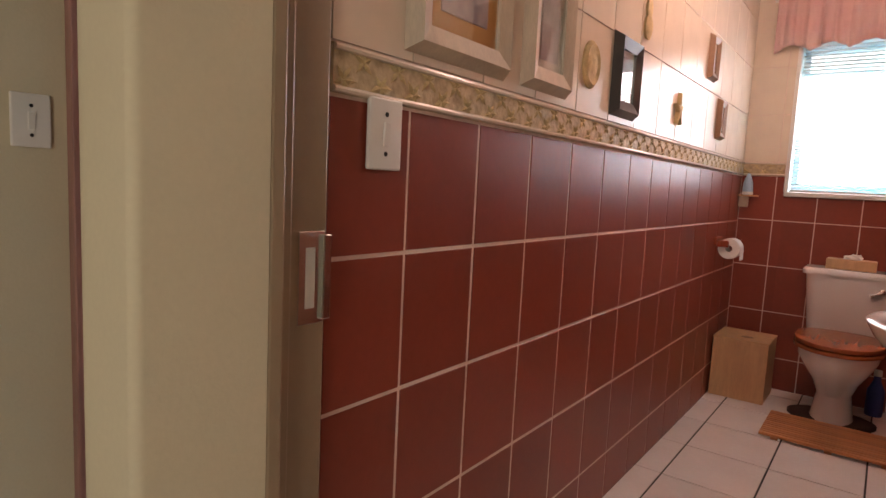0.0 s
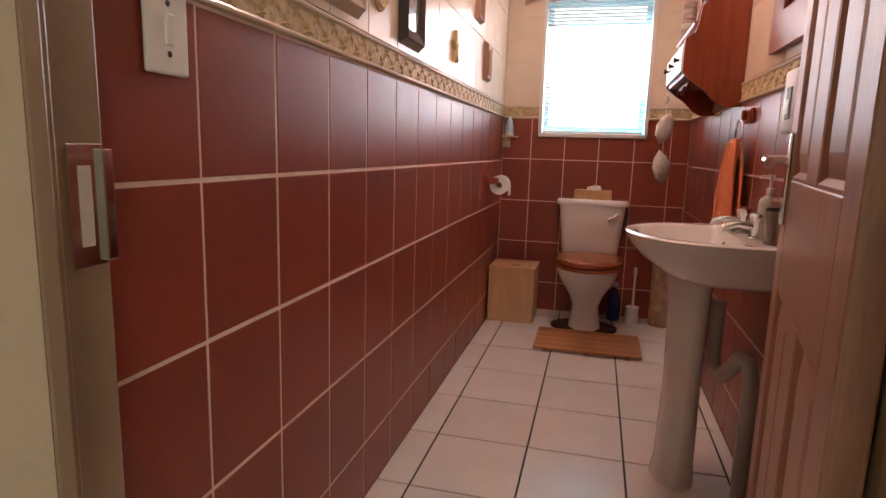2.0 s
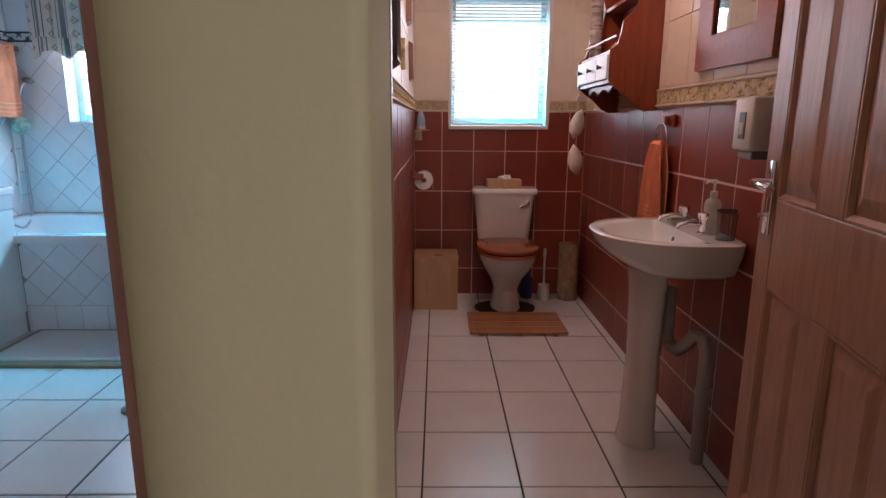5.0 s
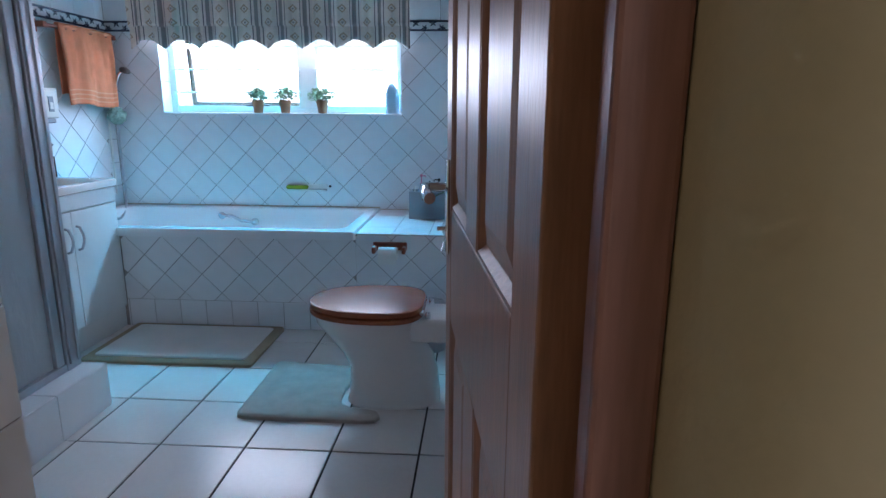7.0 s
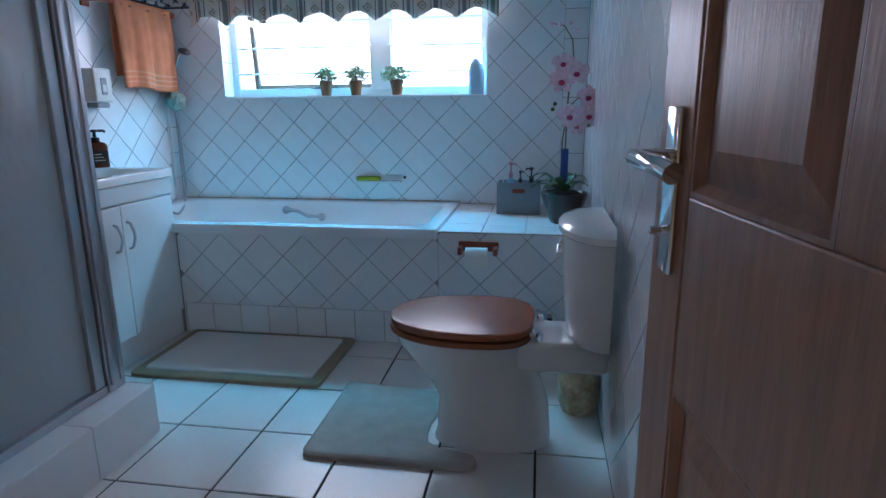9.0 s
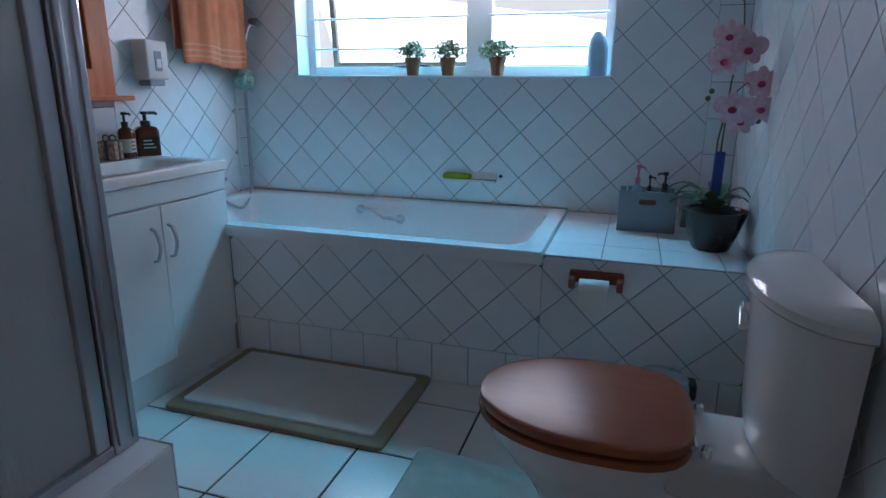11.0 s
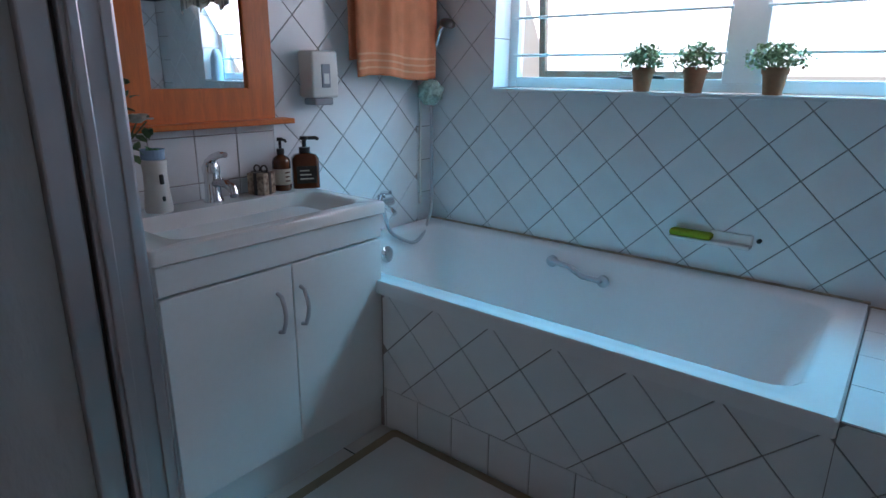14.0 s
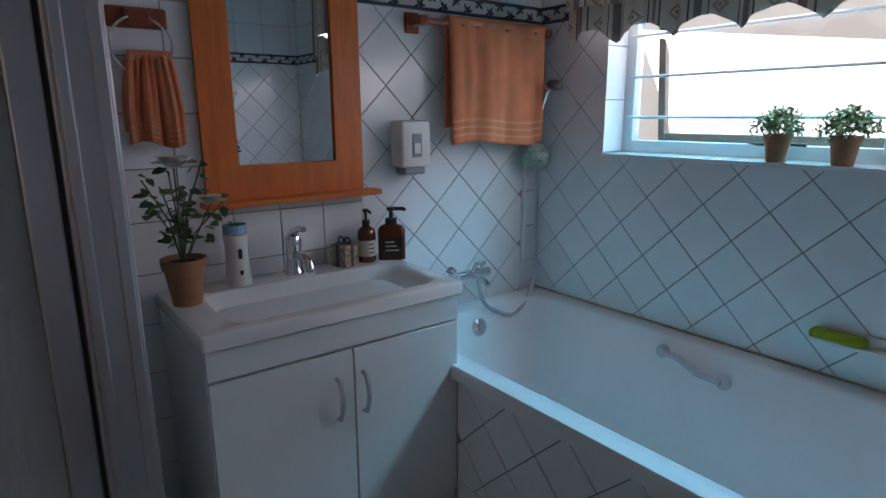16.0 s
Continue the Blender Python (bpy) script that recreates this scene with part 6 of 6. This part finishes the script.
picture(0.975, 1.385, 0.35, 0.42, 0.055, M_PIC_FRAME, M_MOUNT, "limewashed framed boat print with ochre mount", 0.032, (0.02, 0.03, 0.10))
picture(1.400, 1.388, 0.25, 0.33, 0.055, M_PIC_FRAME, M_PIC_FRAME, "limewashed framed dark sketch", 0.03, (0.07, 0.05, 0.06))
picture(1.965, 1.388, 0.215, 0.262, 0.05, M_PIC_DARK, M_LABEL, "small picture in a dark pewter frame", 0.03, (0.10, 0.09, 0.10))
picture(3.10, 1.69, 0.14, 0.205, 0.035, M_PIC_WOOD, M_LABEL, "small brown moulded frame with a print", 0.025, (0.20, 0.08, 0.05))
picture(3.36, 1.435, 0.13, 0.20, 0.035, M_PIC_WOOD, M_LABEL, "small grey brown frame with a print", 0.025, (0.16, 0.10, 0.08))
solo("wall_plaque", moved(lathe([(0.055, 0.0), (0.055, 0.006), (0.046, 0.014), (0.036, 0.009), (0.02, 0.014), (0, 0.016)], 28, 1.0, 1.25), plane_m((WX0, 1.80, 1.51), (0, 1, 0), (0, 0, 1))), M_STONE, "round carved sand coloured wall plaque", "ornament", smooth=True)
star = []
for k in range(10):
    r = 0.062 if k % 2 == 0 else 0.022
    star.append((r * 0.8 * math.cos(radians(90 + 36 * k)), r * 1.15 * math.sin(radians(90 + 36 * k))))
solo("wall_ornament", moved(prism(star, 0.018, 0.004), plane_m((WX0, 2.69, 1.49), (0, 1, 0), (0, 0, 1))), M_STONE, "sand coloured starfish wall ornament", "ornament")
solo("wall_ornament", moved(joined(lathe([(0.03, 0), (0.034, 0.01), (0.018, 0.018), (0, 0.02)], 18, 1, 1.3), moved(lathe([(0.022, 0), (0.026, 0.01), (0, 0.018)], 16, 1, 1.4), pose(0, 0.065, 0)), moved(lathe([(0.016, 0), (0.02, 0.01), (0, 0.016)], 16, 1, 1.4), pose(0, 0.12, 0))), plane_m((WX0, 2.25, 1.72), (0, 1, 0), (0, 0, 1))), M_STONE, "small cream seahorse wall ornament", "ornament", smooth=True)
roll_holder(pose(WX0, 3.64, 0.905, 0, 0, 90), "cherry wood toilet roll holder on oxblood tiles", 0.15)
paper_roll(pose(WX0 + 0.075, 3.64, 0.868, 0, 0, 90), "white toilet roll on the cherry holder", 0.055, 0.10, 0.06)
sh = thing("corner_shelf", None, "small wooden corner shelf on the tiled wall", "shelf")
part("board", moved(prism([(0, 0), (0.10, 0), (0.085, 0.05), (0.05, 0.085), (0, 0.10)], 0.010), pose(WX0 + 0.001, FY - 0.001, 1.165, 180, 0, 0)), M_PLY, sh)
part("bracket", box(WX0 + 0.001, WX0 + 0.05, FY - 0.05, FY - 0.001, 1.09, 1.154, 0.006), M_PIC_FRAME, sh)
fig = thing("air_freshener", pose(WX0 + 0.045, FY - 0.045, 1.1655), "pale blue and white air freshener on corner shelf", "air freshener")
part("body", lathe([(0.026, 0), (0.030, 0.02), (0.027, 0.07), (0.018, 0.10), (0.008, 0.125), (0, 0.13)], 20), M_BLUE, fig, smooth=True)
part("base_ring", lathe([(0.031, 0.001), (0.031, 0.018)], 20, cap=False), M_WHITE_PLASTIC, fig)

bx = thing("wooden_box", None, "plain light plywood box on the floor", "box")
part("front", box(-0.510, -0.225, 3.765, 3.777, 0.0005, 0.335, 0.002), M_PLY, bx)
part("back", box(-0.510, -0.225, 4.05, 4.062, 0.0005, 0.335, 0.002), M_PLY, bx)
for x in (-0.510, -0.237):
    part("side", box(x, x + 0.012, 3.7775, 4.0495, 0.0005, 0.335, 0.002), M_PLY, bx)
part("lid", box(-0.513, -0.222, 3.762, 4.065, 0.3355, 0.349, 0.003), M_PLY, bx)
part("finger_hole", moved(lathe([(0.022, 0), (0.022, 0.001), (0, 0.001)], 20, 1.5, 1), pose(-0.35, 3.86, 0.3491)), M_PIC_WOOD, bx)
sm = thing("slatted_bath_mat", None, "teak slatted floor mat in front of the toilet", "mat")
slat = finish("slat", box(-0.285, 0.285, -0.0125, 0.0125, 0.012, 0.026, 0.003), M_SLAT)
for k in range(13):
    s = new("slat", slat)
    s.parent = sm
    s.location = (0.118, 3.285 + k * 0.0295, 0)
for x in (-0.10, 0.118, 0.33):
    part("batten", box(x - 0.015, x + 0.015, 3.275, 3.655, 0.0005, 0.0118), M_SLAT, sm)
md = thing("pedestal_mat", None, "dark brown plush mat around the toilet foot", "bath mat")
part("woven_top", loft([oval(0.09, 3.80, 0.0005, 0.20, 0.20, 0.135), oval(0.09, 3.80, 0.016, 0.20, 0.20, 0.135), oval(0.09, 3.80, 0.022, 0.185, 0.185, 0.12)]), mat("dark brown plush", (0.06, 0.035, 0.03), 1.0, vary=0.2, grain=300, bump=1.0), md, smooth=True)
tb = thing("tissue_box", pose(0.09, FY - 0.10, 0.7815), "brown tissue box with a tissue on the cistern", "tissue box")
part("carton", box(-0.115, 0.115, -0.055, 0.055, 0, 0.055, 0.004), M_PLY, tb)
tis = bmesh.new()
bmesh.ops.create_icosphere(tis, subdivisions=3, radius=0.03)
for v in tis.verts:
    v.co = Vector((v.co.x * 1.5, v.co.y * 0.5, v.co.z * 0.7)) * (1 + 0.5 * noise.noise(v.co * 60))
part("tissue", moved(tis, pose(0.01, 0, 0.062)), M_PAPER, tb)
br = thing("toilet_brush", pose(0.385, 4.02, 0), "white toilet brush in a clear holder", "toilet brush")
part("holder", lathe([(0.045, 0), (0.048, 0.01), (0.040, 0.10), (0.042, 0.105), (0.036, 0.10), (0, 0.02)], 22), M_CERAMIC, br, smooth=True)
part("handle", lathe([(0.007, 0.03), (0.007, 0.30), (0.012, 0.32), (0.010, 0.36), (0, 0.365)], 14), M_WHITE_PLASTIC, br, smooth=True)
vs = thing("tall_vase", pose(0.555, 4.03, 0), "tall mottled cream cylinder vase on the floor", "vase")
part("vase", lathe([(0.066, 0), (0.070, 0.01), (0.068, 0.20), (0.070, 0.385), (0.072, 0.395), (0.062, 0.395), (0.06, 0.30), (0, 0.30)], 28), mat("mottled cream and brown paper", (0.50, 0.38, 0.25), 0.6, vary=0.2, scale=16, second=(0.26, 0.13, 0.07)), vs, smooth=True)
bb = thing("blue_bottle", pose(0.27, 4.06, 0), "dark blue cleaner bottle behind the toilet", "bottle")
part("body", lathe([(0.04, 0), (0.042, 0.02), (0.04, 0.14), (0.018, 0.19), (0.016, 0.22), (0, 0.22)], 20), M_BLUE_DARK, bb, smooth=True)
part("cap", lathe([(0.019, 0.2205), (0.019, 0.25), (0, 0.252)], 16), M_WHITE_PLASTIC, bb)
# ceiling globe of the toilet room
cl = thing("ceiling_light", pose(0.02, 2.62, CEIL), "round white glass ceiling light", "ceiling light")
part("base", lathe([(0.07, -0.03), (0.075, -0.002), (0, -0.002)], 24), M_WHITE_PLASTIC, cl)
part("globe", lathe([(0.0, -0.15), (0.05, -0.14), (0.09, -0.09), (0.08, -0.04), (0.06, -0.0305)], 24), glow("lit opal glass", (1.0, 0.72, 0.50), 6.0), cl, smooth=True).visible_shadow = False

# ---- bath front tiles and wall, floor tiles last ----
PB = plane_m((0, 3.334, 0), (1, 0, 0), (0, 0, 1))
tiles(panel, PB, [(-2.73, -1.402, 0.163, 0.531), (-1.40, BX1 - 0.002, 0.163, 0.559)], M_WHITE_TILE, (0.215, 0.215), (-2.28, 0.530), 0.0035, True)
tiles(panel, PB, [(-2.73, BX1 - 0.002, 0.0, 0.162)], M_WHITE_TILE, (0.150, 0.162), (-2.122, 0.0), 0.0035)
tiles(panel, plane_m((0, 0, 0.562), (1, 0, 0), (0, 1, 0)), [(-1.398, BX1 - 0.002, 3.33, FY - 0.002)], M_WHITE_TILE, (0.2, 0.2), (-1.40, 3.33), 0.0035)
tile_all()
